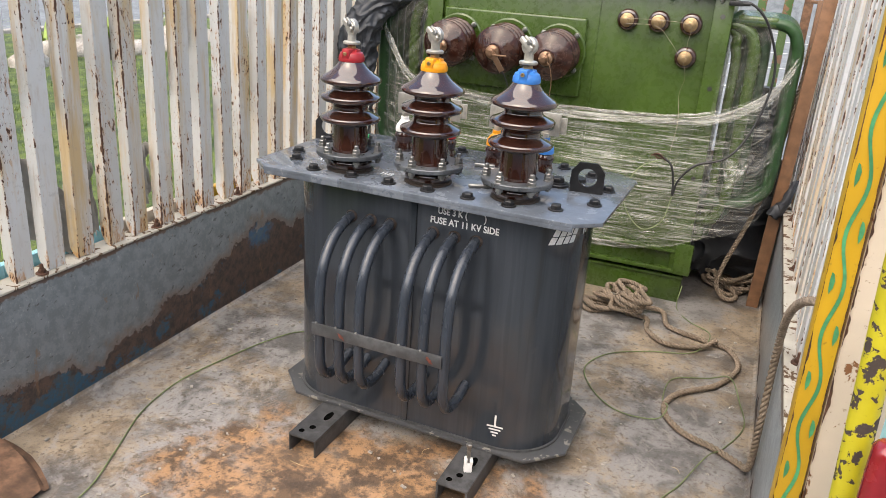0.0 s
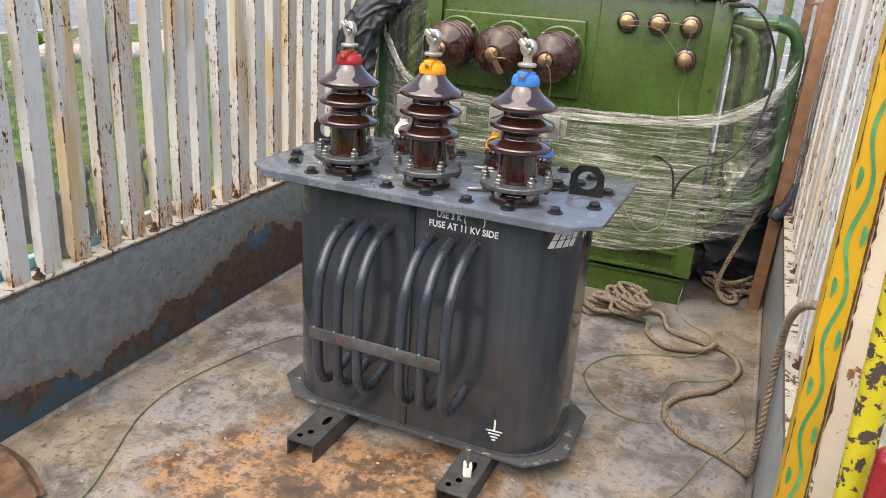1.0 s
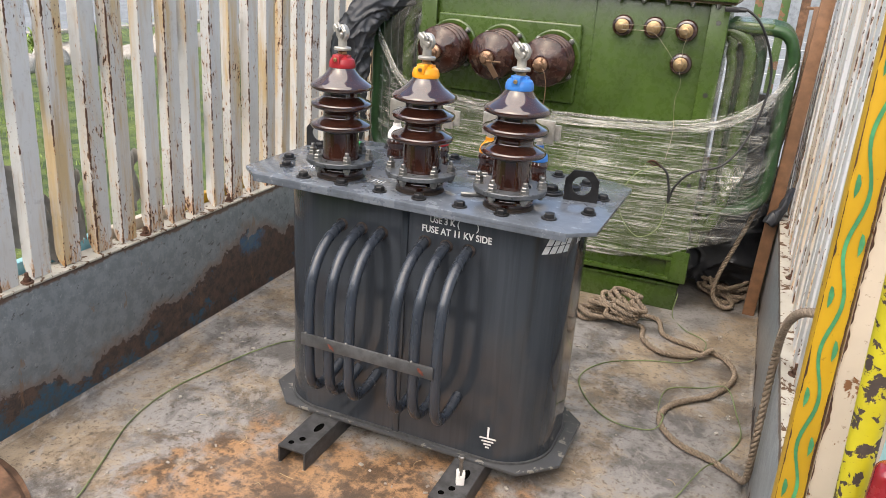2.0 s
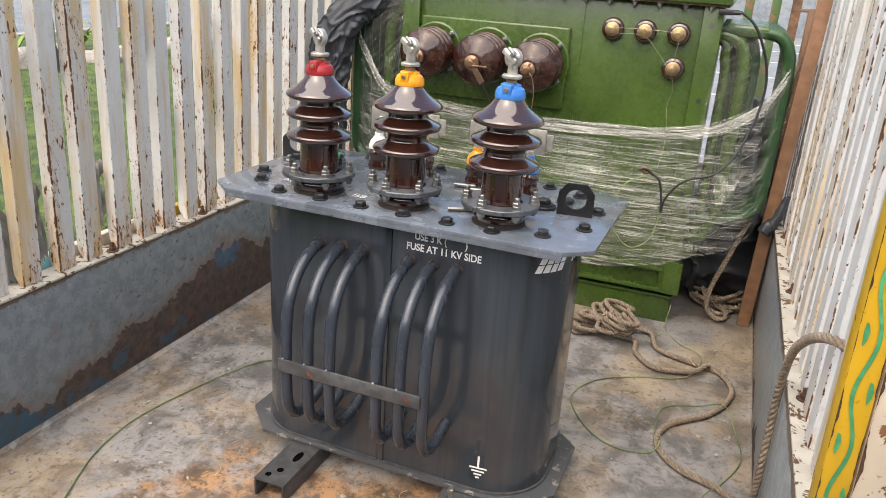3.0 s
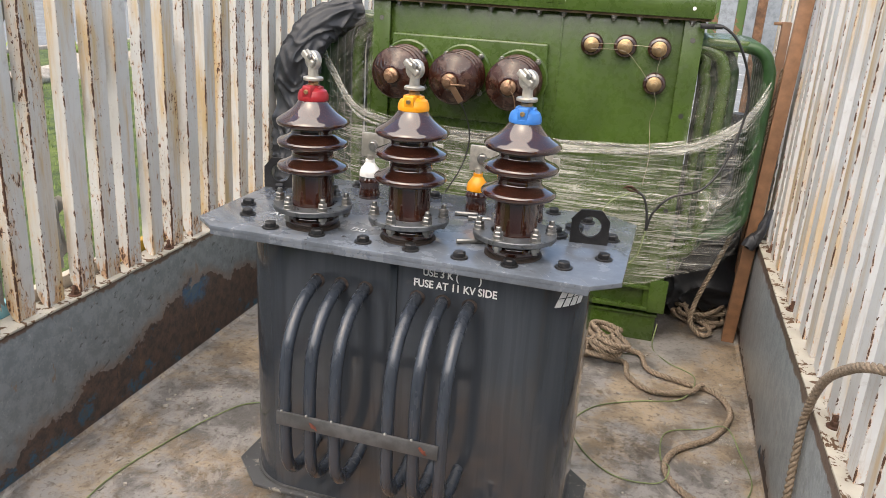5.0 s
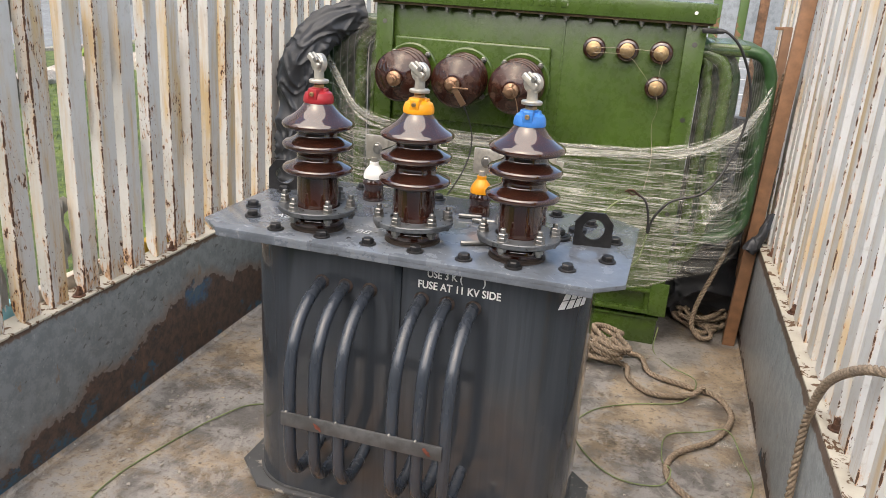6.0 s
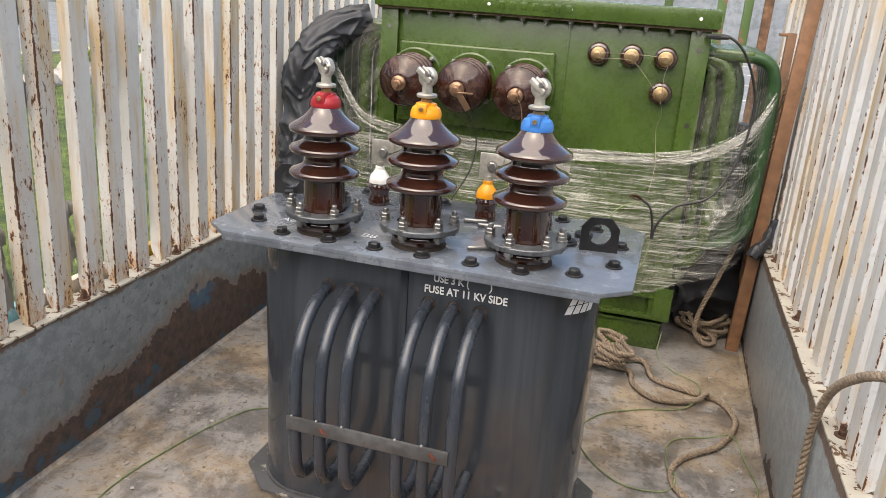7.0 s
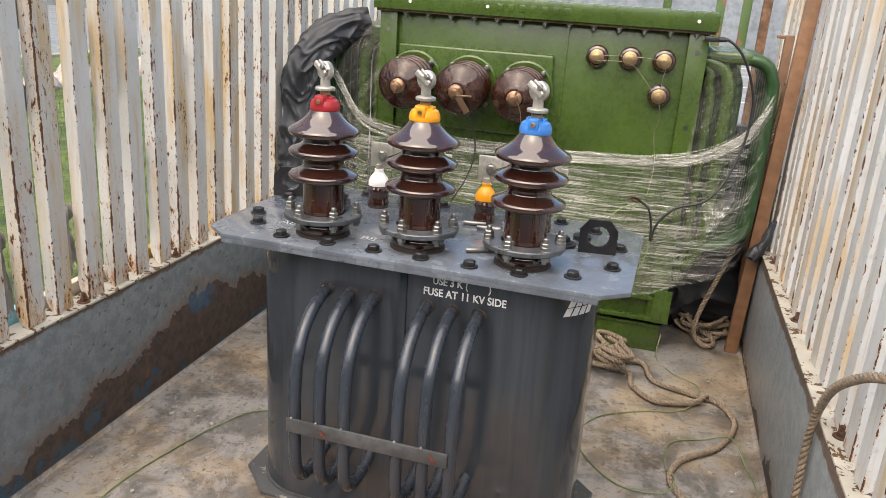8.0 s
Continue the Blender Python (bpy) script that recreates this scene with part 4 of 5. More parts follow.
def patch(poly, name="stencil", mat=None, parent=None):
    bm = bmesh.new()
    vs = []
    for u, z in poly:
        x, y, a = on_tank(u)
        vs.append(bm.verts.new((x + math.sin(a) * 0.0014, y - math.cos(a) * 0.0014, z)))
    bm.faces.new(vs)
    return part(name, bm, mat or STENCIL, parent or tank, smooth=False)


stencil("USE 3 K (        )", 0.026, 0.140, 0.778)
stencil("FUSE AT 11 KV SIDE", 0.027, 0.148, 0.748, space=1.02)
# earth sign
eu, ez = 0.293, 0.128
patch([(eu - 0.003, ez + 0.022), (eu + 0.003, ez + 0.022), (eu + 0.003, ez + 0.060), (eu - 0.003, ez + 0.060)])
for k, w in enumerate((0.026, 0.019, 0.012, 0.006)):
    zz = ez + 0.017 - k * 0.010
    patch([(eu - w, zz), (eu + w, zz + 0.001), (eu + w * 0.9, zz + 0.0065), (eu - w * 0.95, zz + 0.0055)])
# maker's mark as plain slanting blocks
for i in range(4):
    for j in range(2):
        u0 = 0.388 + i * 0.022 + j * 0.010
        z0 = 0.738 + j * 0.023
        patch([(u0, z0), (u0 + 0.018, z0), (u0 + 0.027, z0 + 0.021), (u0 + 0.009, z0 + 0.021)], "mark")
for i in range(2):
    u0 = 0.515 + i * 0.022
    patch([(u0, 0.750), (u0 + 0.012, 0.750), (u0 + 0.018, 0.783), (u0 + 0.007, 0.783)], "mark")


def lid_text(body, size, x, y, turn):
    cu = bpy.data.curves.new("text", "FONT")
    cu.body, cu.size, cu.align_x, cu.align_y = body, size, "CENTER", "CENTER"
    tmp = new("text", cu)
    me = bpy.data.meshes.new_from_object(tmp.evaluated_get(bpy.context.evaluated_depsgraph_get()))
    bpy.data.objects.remove(tmp)
    bm = bmesh.new()
    bm.from_mesh(me)
    bpy.data.meshes.remove(me)
    bmesh.ops.transform(bm, matrix=T(x, y, LID + 0.0012, 0, 0, turn), verts=bm.verts)
    for one in islands(bm):
        part("letter", one, CHALK, lid, smooth=False)


lid_text("B8", 0.040, -0.125, -0.155, 0)
lid_text("A8", 0.040, -0.36, -0.13, 0)

# ---------------------------------------------------------------- green transformer
GX0, GX1, GY = -1.50, -0.160, 3.47      # width of the front and its plane
gt = thing("transformer", "large green enamelled transformer half wrapped in stretch film", "transformer", m=T(0, 0, 0))
bm = bmesh.new()
box(bm, GX0 + 0.01, GX1 - 0.01, GY, GY + 0.62, 0.16, 1.352, 0.006)
g_tank = part("tank", bm, GREEN, gt, "green enamelled steel tank")
bm = bmesh.new()
box(bm, -0.708, -0.698, GY - 0.006, GY + 0.002, 0.17, 1.35, 0.002)
part("seam", bm, GREEN, g_tank)
# corner angles
for x0, x1 in ((GX0, GX0 + 0.075), (GX1 - 0.075, GX1)):
    bm = bmesh.new()
    box(bm, x0, x1, GY - 0.022, GY - 0.012, 0.165, 1.352, 0.002)
    box(bm, *((x0, x0 + 0.01) if x0 == GX0 else (x1 - 0.01, x1)), GY - 0.0125, GY + 0.05, 0.165, 1.352, 0.002)
    post = part("corner_angle", bm, GREEN, gt)
    # flat discs for the holes; the black ones hold their shade as colour
    for z in (1.28, 0.99, 0.60, 0.24):
        bm = bmesh.new()
        lathe(bm, [(0.010, 0), (0.010, 0.0008), (0, 0.001)], 16, T((x0 + x1) / 2, GY - 0.022, z, 90))
        part("hole", bm, STEEL if z > 1.2 else RUBBER, post)
# cover with a downturned front lip
bm = bmesh.new()
box(bm, GX0 - 0.02, GX1 + 0.025, GY - 0.045, GY + 0.67, 1.425, 1.434, 0.003)
cover = part("cover", bm, GREEN, gt, "green steel cover with a folded front lip")
bm = bmesh.new()
box(bm, GX0 - 0.02, GX1 + 0.025, GY - 0.058, GY - 0.044, 1.362, 1.432, 0.003)
part("lip", bm, GREEN, cover)
bm = bmesh.new()
box(bm, GX0 - 0.02, GX1 + 0.025, GY - 0.0435, GY + 0.67, 1.363, 1.374, 0.003)
part("flange", bm, GREEN, cover)
bm = bmesh.new()
box(bm, GX0 - 0.012, GX1 + 0.018, GY - 0.040, GY + 0.65, 1.352, 1.362, 0.002)
part("gasket", bm, GASKET, gt, "brown cover gasket")
for x in (-1.36, -1.03, -0.70, -0.21):
    bm = bmesh.new()
    lathe(bm, [(0.0068, 0), (0.0068, 0.001), (0, 0.0012)], 16, T(x, GY - 0.058, 1.397, 90))
    part("hole", bm, WHITE_CAP, cover)
# raised letters on the lip cannot be read: plain bars
for k in range(7):
    bm = bmesh.new()
    box(bm, -0.99 + k * 0.045, -0.965 + k * 0.045, GY - 0.060, GY - 0.057, 1.384, 1.412, 0.001)
    part("letter_bar", bm, GREEN, cover)
bm = bmesh.new()
hexhead(bm, 0.011, 0.010, T(0, 0, 0, 180), 0.014, 0.003)
lathe(bm, [(0.006, -0.019), (0.006, -0.012), (0, -0.012)], 10)
nut = part("cover_nut", bm, STEEL, gt)
for k in range(13):
    m = T(-1.385 + k * 0.098, GY - 0.026, 1.352)
    if k == 0:
        nut.matrix_basis = m
    else:
        share("cover_nut", nut, gt, m)
# raised bushing panel
bm = bmesh.new()
box(bm, -1.412, -0.745, GY - 0.030, GY + 0.001, 0.885, 1.228, 0.012, 3)
panel = part("bushing_panel", bm, GREEN, gt, "raised green panel for the bushings")


def side_bushing(x, z, spin, lead):
    """High-voltage bushing that lies on its side, with ribbed sheds and a copper stud."""
    b = new("bushing")
    b.parent = gt
    b.matrix_basis = T(x, GY - 0.030, z, 90 + 3, 0, 0)
    tagged(b, "brown porcelain bushing lying sideways with a copper stud")
    bm = bmesh.new()
    lathe(bm, [(0.118, 0), (0.118, 0.010), (0.112, 0.014), (0.0, 0.014)], 44)
    part("flange", bm, GREEN, b)
    bm = bmesh.new()
    prof = [(0.075, 0.01), (0.075, 0.03)]
    for k in range(4):
        zz = 0.035 + k * 0.040
        prof += [(0.070, zz), (0.094, zz + 0.004), (0.102, zz + 0.008), (0.104, zz + 0.014), (0.101, zz + 0.019), (0.086, zz + 0.025), (0.071, zz + 0.030), (0.069, zz + 0.038)]
    prof[-3:] = [(0.090, 0.183), (0.070, 0.196), (0.050, 0.206), (0.037, 0.213), (0.034, 0.222), (0.0, 0.222)]
    lathe(bm, prof, 48)
    part("porcelain", bm, PORCELAIN_DIRTY, b, sharp=60)
    bm = bmesh.new()
    lathe(bm, [(0.030, 0.218), (0.030, 0.232), (0.024, 0.238), (0.018, 0.240), (0.018, 0.256), (0.012, 0.258), (0.012, 0.272), (0, 0.273)], 24)
    for a in (0, 120, 240):
        box(bm, 0.012, 0.030, -0.004, 0.004, 0.222, 0.240, 0.001, 1, T(0, 0, 0, 0, 0, a + spin))
    stud = part("stud", bm, COPPER, b, "dull copper stud")
    for k in range(4):
        a = radians(45 + 90 * k)
        bm = bmesh.new()
        lathe(bm, [(0.007, 0.01), (0.007, 0.040), (0, 0.042)], 10, T(0.105 * math.cos(a), 0.105 * math.sin(a), 0))
        hexhead(bm, 0.013, 0.011, T(0.105 * math.cos(a), 0.105 * math.sin(a), 0.014))
        part("bolt", bm, STEEL, b)
    if lead:
        bm = bmesh.new()
        box(bm, -0.006, 0.075, -0.010, -0.004, 0.262, 0.268, 0.001, 1, T(0, 0, 0, 0, 0, 2))
        box(bm, -0.012, 0.012, -0.085, 0.0, 0.258, 0.263, 0.001, 1, T(0.012, 0, 0, 0, 0, 34))
        part("strap", bm, COPPER, stud, "bent copper strap")


side_bushing(-1.330, 1.085, 10, False)
side_bushing(-1.088, 1.083, 40, True)
side_bushing(-0.852, 1.080, 70, False)
for x, z in ((-0.576, 1.238), (-0.446, 1.240), (-0.316, 1.240), (-0.317, 1.105)):
    b = new("low_voltage_terminal")
    b.parent = gt
    b.matrix_basis = T(x, GY - 0.002, z, 92)
    tagged(b, "brass stud in a black bushing ring")
    bm = bmesh.new()
    lathe(bm, [(0.045, 0), (0.045, 0.018), (0.041, 0.026), (0.030, 0.030), (0.0, 0.030)], 36)
    part("ring", bm, PORCELAIN, b, sharp=60)
    bm = bmesh.new()
    lathe(bm, [(0.029, 0.028), (0.029, 0.040), (0.024, 0.043), (0.024, 0.052), (0.017, 0.054), (0.017, 0.068), (0.011, 0.070), (0.011, 0.084), (0.0, 0.085)], 28)
    part("stud", bm, BRASS, b, "brass stud with nuts")
# base frame and skid
bm = bmesh.new()
box(bm, GX0 + 0.03, GX1 + 0.02, GY - 0.030, GY + 0.05, 0.245, 0.262, 0.003)
box(bm, GX0 + 0.03, GX1 + 0.02, GY - 0.030, GY + 0.05, 0.150, 0.168, 0.003)
box(bm, GX1 - 0.055, GX1 + 0.02, GY - 0.036, GY - 0.028, 0.150, 0.300, 0.003)
part("base_frame", bm, GREEN, gt)
bm = bmesh.new()
box(bm, GX0 + 0.06, GX1 - 0.010, GY + 0.00, GY + 0.10, 0.0, 0.125, 0.004)
box(bm, GX0 + 0.06, GX1 - 0.005, GY - 0.010, GY + 0.115, 0.118, 0.130, 0.003)
part("skid", bm, GREEN, gt, "green channel skid")


def radiator(s, x):
    """Bank of flat tubes beside the tank, bent out at the top from a header."""
    e = new("radiator")
    e.parent = gt
    tagged(e, "green bank of bent cooling tubes, rear and outer ones tinted for shade")
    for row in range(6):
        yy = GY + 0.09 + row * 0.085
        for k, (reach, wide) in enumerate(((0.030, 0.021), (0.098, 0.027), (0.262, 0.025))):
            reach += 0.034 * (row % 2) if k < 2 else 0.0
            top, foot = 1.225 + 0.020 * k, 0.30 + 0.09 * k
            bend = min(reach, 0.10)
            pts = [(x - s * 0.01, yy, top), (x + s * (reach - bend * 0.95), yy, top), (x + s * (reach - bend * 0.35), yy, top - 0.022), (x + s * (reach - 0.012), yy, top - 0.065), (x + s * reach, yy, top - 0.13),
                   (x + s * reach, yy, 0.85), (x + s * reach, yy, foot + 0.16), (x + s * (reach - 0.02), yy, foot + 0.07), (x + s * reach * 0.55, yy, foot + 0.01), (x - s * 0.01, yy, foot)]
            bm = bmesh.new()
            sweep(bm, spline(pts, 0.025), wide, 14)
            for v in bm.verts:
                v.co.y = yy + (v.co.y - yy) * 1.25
            # only the front inner pair keeps plain green; the rest carry painted shade
            part("cooling_tube", bm, GREEN if row == 0 and k < 2 else GREEN_SHADED, e, sharp=60)
    bm = bmesh.new()
    a, b = sorted((x + s * 0.005, x + s * 0.17))
    box(bm, a, b, GY + 0.06, GY + 0.52, 1.245, 1.290, 0.014, 3)
    part("header", bm, GREEN, e)


radiator(1, GX1 + 0.01)
radiator(-1, GX0 - 0.01)


def film_sheet(name, label, pts_of, nu, nv, mat, amp, seed):
    bm = bmesh.new()
    grid = []
    for i in range(nu + 1):
        row = []
        for j in range(nv + 1):
            p = Vector(pts_of(i / nu, j / nv))
            q = Vector((p.x * 2.2 + seed, p.y * 2.2, p.z * 22))
            p.y += noise.noise(q) * amp + noise.noise(q * 2.3) * amp * 0.5
            p.z += noise.noise(Vector((p.x * 5, seed, p.z * 6))) * amp * 1.2
            row.append(bm.verts.new(p))
        grid.append(row)
    for i in range(nu):
        for j in range(nv):
            bm.faces.new((grid[i][j], grid[i + 1][j], grid[i + 1][j + 1], grid[i][j + 1]))
    return tagged(part(name, bm, mat, sharp=80), label, "plastic film")


def wrap_line(u):
    """The front outline of the wrapped load, seen from above, with the height of the film's upper hem."""
    stops = [(-1.86, 4.00, 1.17), (-1.80, 3.62, 1.14), (-1.66, 3.44, 1.02), (-1.50, 3.36, 0.89), (-1.20, 3.36, 0.842), (-0.80, 3.37, 0.835), (-0.40, 3.38, 0.845), (-0.14, 3.41, 0.885), (0.04, 3.47, 0.99), (0.13, 3.56, 1.13), (0.15, 3.75, 1.16), (0.15, 4.0, 1.17)]
    k = u * (len(stops) - 1)
    i = min(int(k), len(stops) - 2)
    a, b, c, d = (Vector(stops[min(max(j, 0), len(stops) - 1)]) for j in (i - 1, i, i + 1, i + 2))
    t = k - i
    return 0.5 * ((2 * b) + (c - a) * t + (2 * a - 5 * b + 4 * c - d) * t * t + (3 * b - a - 3 * c + d) * t ** 3)


def lower(u, v):
    p = wrap_line(u)
    return p.x, p.y + 0.01, p.z + (0.26 + 0.03 * math.sin(u * 23) + 1.25 * max(0, u - 0.60) - p.z) * v


film_sheet("stretch_film", "clear stretch film wound round the green transformer", lambda u, v: lower(0.74 * u, v), 120, 90, FILM, 0.016, 3.1)
film_sheet("stretch_film", "thin clear stretch film round the radiator corner", lambda u, v: lower(0.74 + 0.26 * u, v), 40, 80, FILM_THIN, 0.016, 3.1)


def upper_left(u, v):
    a = Vector((-1.68 + 0.19 * u, 3.43 - 0.03 * u, 1.02 - 0.12 * u))
    b = Vector((-1.72 + 0.235 * u, 3.50 - 0.04 * u, 1.17 + 0.165 * u))
    return a.lerp(b, v)


film_sheet("stretch_film", "clear stretch film pulled over the radiator", upper_left, 30, 30, FILM_THIN_LEFT, 0.018, 5.2)


def upper_right(u, v):
    a = wrap_line(0.62 + 0.26 * u)
    b = Vector((-0.14 + 0.29 * u, 3.50 + 0.10 * u, 1.33 - 0.18 * u * u))
    return a.lerp(b, v)


film_sheet("stretch_film", "clear stretch film pulled over the radiator", upper_right, 40, 40, FILM_FAN, 0.02, 9.4)

# bunched hem of the film: pleated strands twisted together
hem = thing("film_hem", "milky bunched hem of stretch film", "plastic film")
for s in range(26):
    bm = bmesh.new()
    rnd = random.Random(100 + s)
    ph, amp, dz = rnd.uniform(0, 6.3), rnd.uniform(0.004, 0.016), rnd.uniform(-0.022, 0.022)
    u0, u1 = rnd.uniform(0.10, 0.36), rnd.uniform(0.52, 0.84)
    if s % 6 == 0:
        u0, u1 = 0.02, 0.96
    line = []
    for i in range(120):
        u = u0 + (u1 - u0) * i / 119
        p = wrap_line(u)
        fan = 1 + 5 * max(0, abs(u - 0.5) - 0.18)
        line.append(p + Vector((0, -0.004 - amp * 0.5 + amp * 0.5 * math.cos(u * 23 + ph), dz * fan + amp * math.sin(u * 17 + ph))))
    w = rnd.uniform(0.0025, 0.006)
    sweep(bm, line, lambda q, w=w, ph=ph: 0.0003 + w * (0.7 + 0.5 * math.sin(q * 31 + ph)) * min(1, 5 * q, 5 * (1 - q)), 5)
    part("strand", bm, FILM_BAND, hem, sharp=80)



def hem_ribbon(u, v):
    """The milky folded band that the strands gather in."""
    p = wrap_line(0.06 + 0.86 * u)
    tall = 0.030 + 0.05 * max(0.0, abs(u - 0.5) - 0.22) + 0.010 * math.sin(u * 19)
    return p.x, p.y - 0.006, p.z + tall * (v - 0.55)


film_sheet("stretch_film", "milky folded band of stretch film", hem_ribbon, 140, 10, FILM_HEM, 0.010, 21.3)

# loose pulled strands across the front
bm = bmesh.new()
for s in range(170):
    rnd = random.Random(500 + s)
    u0 = rnd.uniform(0.12, 0.62)
    u1 = min(0.84, u0 + rnd.uniform(0.06, 0.28))
    v0 = rnd.uniform(0.04, 1.0)
    v1 = v0 + rnd.uniform(-0.05, 0.05)
    line = []
    for i in range(24):
        q = i / 23
        x, y, z = lower(u0 + (u1 - u0) * q, min(1, max(0.02, v0 + (v1 - v0) * q)))
        line.append(Vector((x, y - 0.014 + rnd.uniform(-0.001, 0.001), z)))
    w = rnd.uniform(0.0004, 0.0013)
    sweep(bm, line, lambda q, w=w: w * math.sin(math.pi * min(1, max(0, q))) + 0.0002, 4)
tagged(part("film_strand", bm, FILM_BAND, sharp=80), "pulled strands of milky stretch film", "plastic film", kind="stuff")


def loose_flap(u, v):
    """A torn flap of film that hangs out of the wrapping."""
    a = Vector((-0.095 + 0.13 * u, 3.355 + 0.02 * u, 0.735 + 0.02 * u))
    b = Vector((-0.055 + 0.05 * u, 3.345 + 0.01 * u, 0.600 + 0.05 * u))
    return a.lerp(b, v)


film_sheet("film_flap", "torn milky flap of stretch film", loose_flap, 24, 24, FILM_FLAP, 0.03, 12.7)

# ---------------------------------------------------------------- loose things on the bed
def rope_thing(name, label, pts, r, mat=None, pitch=0.055):
    bm = bmesh.new()
    twist(bm, pts, r, pitch)
    return tagged(part(name, bm, mat or ROPE, sharp=80), label, "rope")


def wire_thing(name, label, pts, r, mat, category="wire"):
    bm = bmesh.new()
    sweep(bm, spline(pts, 0.012), r, 8)
    return tagged(part(name, bm, mat, sharp=80), label, category)


rope_thing("rope", "brown jute rope lying in bends on the bed", [
    (-0.34, 3.26, 0.03), (-0.22, 3.30, 0.016), (-0.17, 3.16, 0.014), (-0.02, 3.10, 0.014), (0.08, 3.06, 0.014), (0.125, 2.92, 0.014), (0.06, 2.74, 0.014), (-0.07, 2.60, 0.014), (-0.10, 2.47, 0.014),
    (-0.03, 2.36, 0.014), (0.08, 2.31, 0.014), (0.155, 2.26, 0.015), (0.182, 2.20, 0.05), (0.180, 2.14, 0.20), (0.180, 2.15, 0.33), (0.178, 2.14, 0.47), (0.172, 2.03, 0.62), (0.177, 1.87, 0.735), (0.204, 1.775, 0.785), (0.25, 1.745, 0.775)], 0.0115)
rope_thing("rope", "brown jute rope in a loop on the bed", [
    (-0.36, 3.20, 0.014), (-0.27, 3.19, 0.014), (-0.25, 3.08, 0.014), (-0.16, 2.99, 0.014), (-0.03, 3.02, 0.016), (0.03, 3.08, 0.035)], 0.0115)
# tangled heap of rope behind the grey transformer
heap = thing("rope_heap", "tangled heap of brown jute rope", "rope")
rnd = random.Random(11)
for k in range(6):
    a0 = rnd.uniform(0, 6.28)
    pts = []
    for i in range(12):
        a = a0 + i * 0.62
        rr = 0.075 + 0.05 * math.sin(i * 1.3 + k)
        pts.append((-0.40 + 1.15 * rr * math.cos(a) + 0.02 * k - 0.05, 3.24 + 0.95 * rr * math.sin(a), 0.016 + 0.018 * k + 0.012 * math.sin(i * 1.9 + k)))
    bm = bmesh.new()
    twist(bm, pts, 0.0115, 0.05)
    part("coil", bm, ROPE, heap, sharp=80)
rope_thing("rope", "brown jute rope hanging beside the green transformer", [
    (0.165, 3.60, 1.19), (0.150, 3.59, 1.0), (0.125, 3.60, 0.75), (0.095, 3.61, 0.52), (0.045, 3.62, 0.33), (-0.005, 3.61, 0.17), (-0.015, 3.60, 0.07), (0.03, 3.59, 0.02), (0.075, 3.61, 0.02), (0.07, 3.67, 0.03), (0.02, 3.72, 0.04), (0.08, 3.82, 0.03)], 0.0115)
heap2 = thing("rope_heap", "dark coil of old rope by the skid", "rope")
for k in range(4):
    pts = []
    for i in range(13):
        a = k + i * 0.6
        rr = 0.10 + 0.02 * math.sin(i * 1.7 + k)
        pts.append((0.03 + rr * 1.0 * math.cos(a), 3.80 + rr * 1.1 * math.sin(a), 0.016 + 0.022 * k + 0.006 * math.sin(i * 2.2)))
    bm = bmesh.new()
    twist(bm, pts, 0.0115, 0.05)
    part("coil", bm, ROPE, heap2, sharp=80)

wire_thing("earth_wire", "thin green-yellow wire curled on the bed", [
    (-0.16, 3.44, 0.10), (-0.165, 3.40, 0.006), (-0.10, 3.28, 0.005), (0.00, 3.12, 0.034), (-0.05, 2.98, 0.006), (-0.22, 2.90, 0.005), (-0.36, 2.80, 0.005), (-0.42, 2.65, 0.005), (-0.36, 2.50, 0.005), (-0.25, 2.40, 0.005),
    (-0.12, 2.41, 0.005), (-0.09, 2.46, 0.034), (-0.115, 2.56, 0.005), (-0.10, 2.72, 0.005), (0.02, 2.79, 0.005), (0.10, 2.78, 0.034), (0.145, 2.66, 0.005), (0.165, 2.50, 0.005), (0.11, 2.34, 0.005), (0.06, 2.22, 0.034), (0.00, 2.08, 0.005), (-0.06, 1.92, 0.005), (-0.07, 1.6, 0.005)], 0.0024, WIRE)
wire_thing("earth_wire", "thin green-yellow wire trailing over the bed", [
    (-1.30, 2.42, 0.005), (-1.50, 2.38, 0.005), (-1.58, 2.25, 0.007), (-1.64, 2.06, 0.005), (-1.68, 1.85, 0.006), (-1.66, 1.65, 0.005), (-1.58, 1.45, 0.005), (-1.52, 1.29, 0.005), (-1.50, 1.1, 0.005)], 0.0024, WIRE)
cable = wire_thing("power_cable", "black cable with a plug hanging over the wrapped transformer", [
    (-0.165, 3.41, 1.335), (-0.10, 3.42, 1.340), (-0.03, 3.42, 1.28), (0.03, 3.44, 1.14), (0.035, 3.43, 1.0), (-0.01, 3.39, 0.83), (-0.08, 3.35, 0.73), (-0.19, 3.34, 0.685), (-0.25, 3.34, 0.61), (-0.265, 3.34, 0.54), (-0.27, 3.34, 0.60), (-0.29, 3.34, 0.67), (-0.33, 3.34, 0.70)], 0.005, CABLE, "cable")
wire_thing("thin_wire", "thin dark wire hanging from a bushing stud", [
    (-1.07, 3.19, 1.03), (-1.03, 3.22, 0.98), (-1.00, 3.25, 0.86), (-1.02, 3.24, 0.74), (-1.08, 3.22, 0.62)], 0.003, CABLE)
wire_thing("binding_wire", "thin dull steel wire tied between the terminals", [
    (-0.58, 3.385, 1.245), (-0.446, 3.382, 1.25), (-0.316, 3.382, 1.24), (-0.312, 3.385, 1.17), (-0.317, 3.385, 1.10), (-0.38, 3.385, 1.17), (-0.446, 3.385, 1.225), (-0.576, 3.386, 1.225)], 0.0010, TIE)
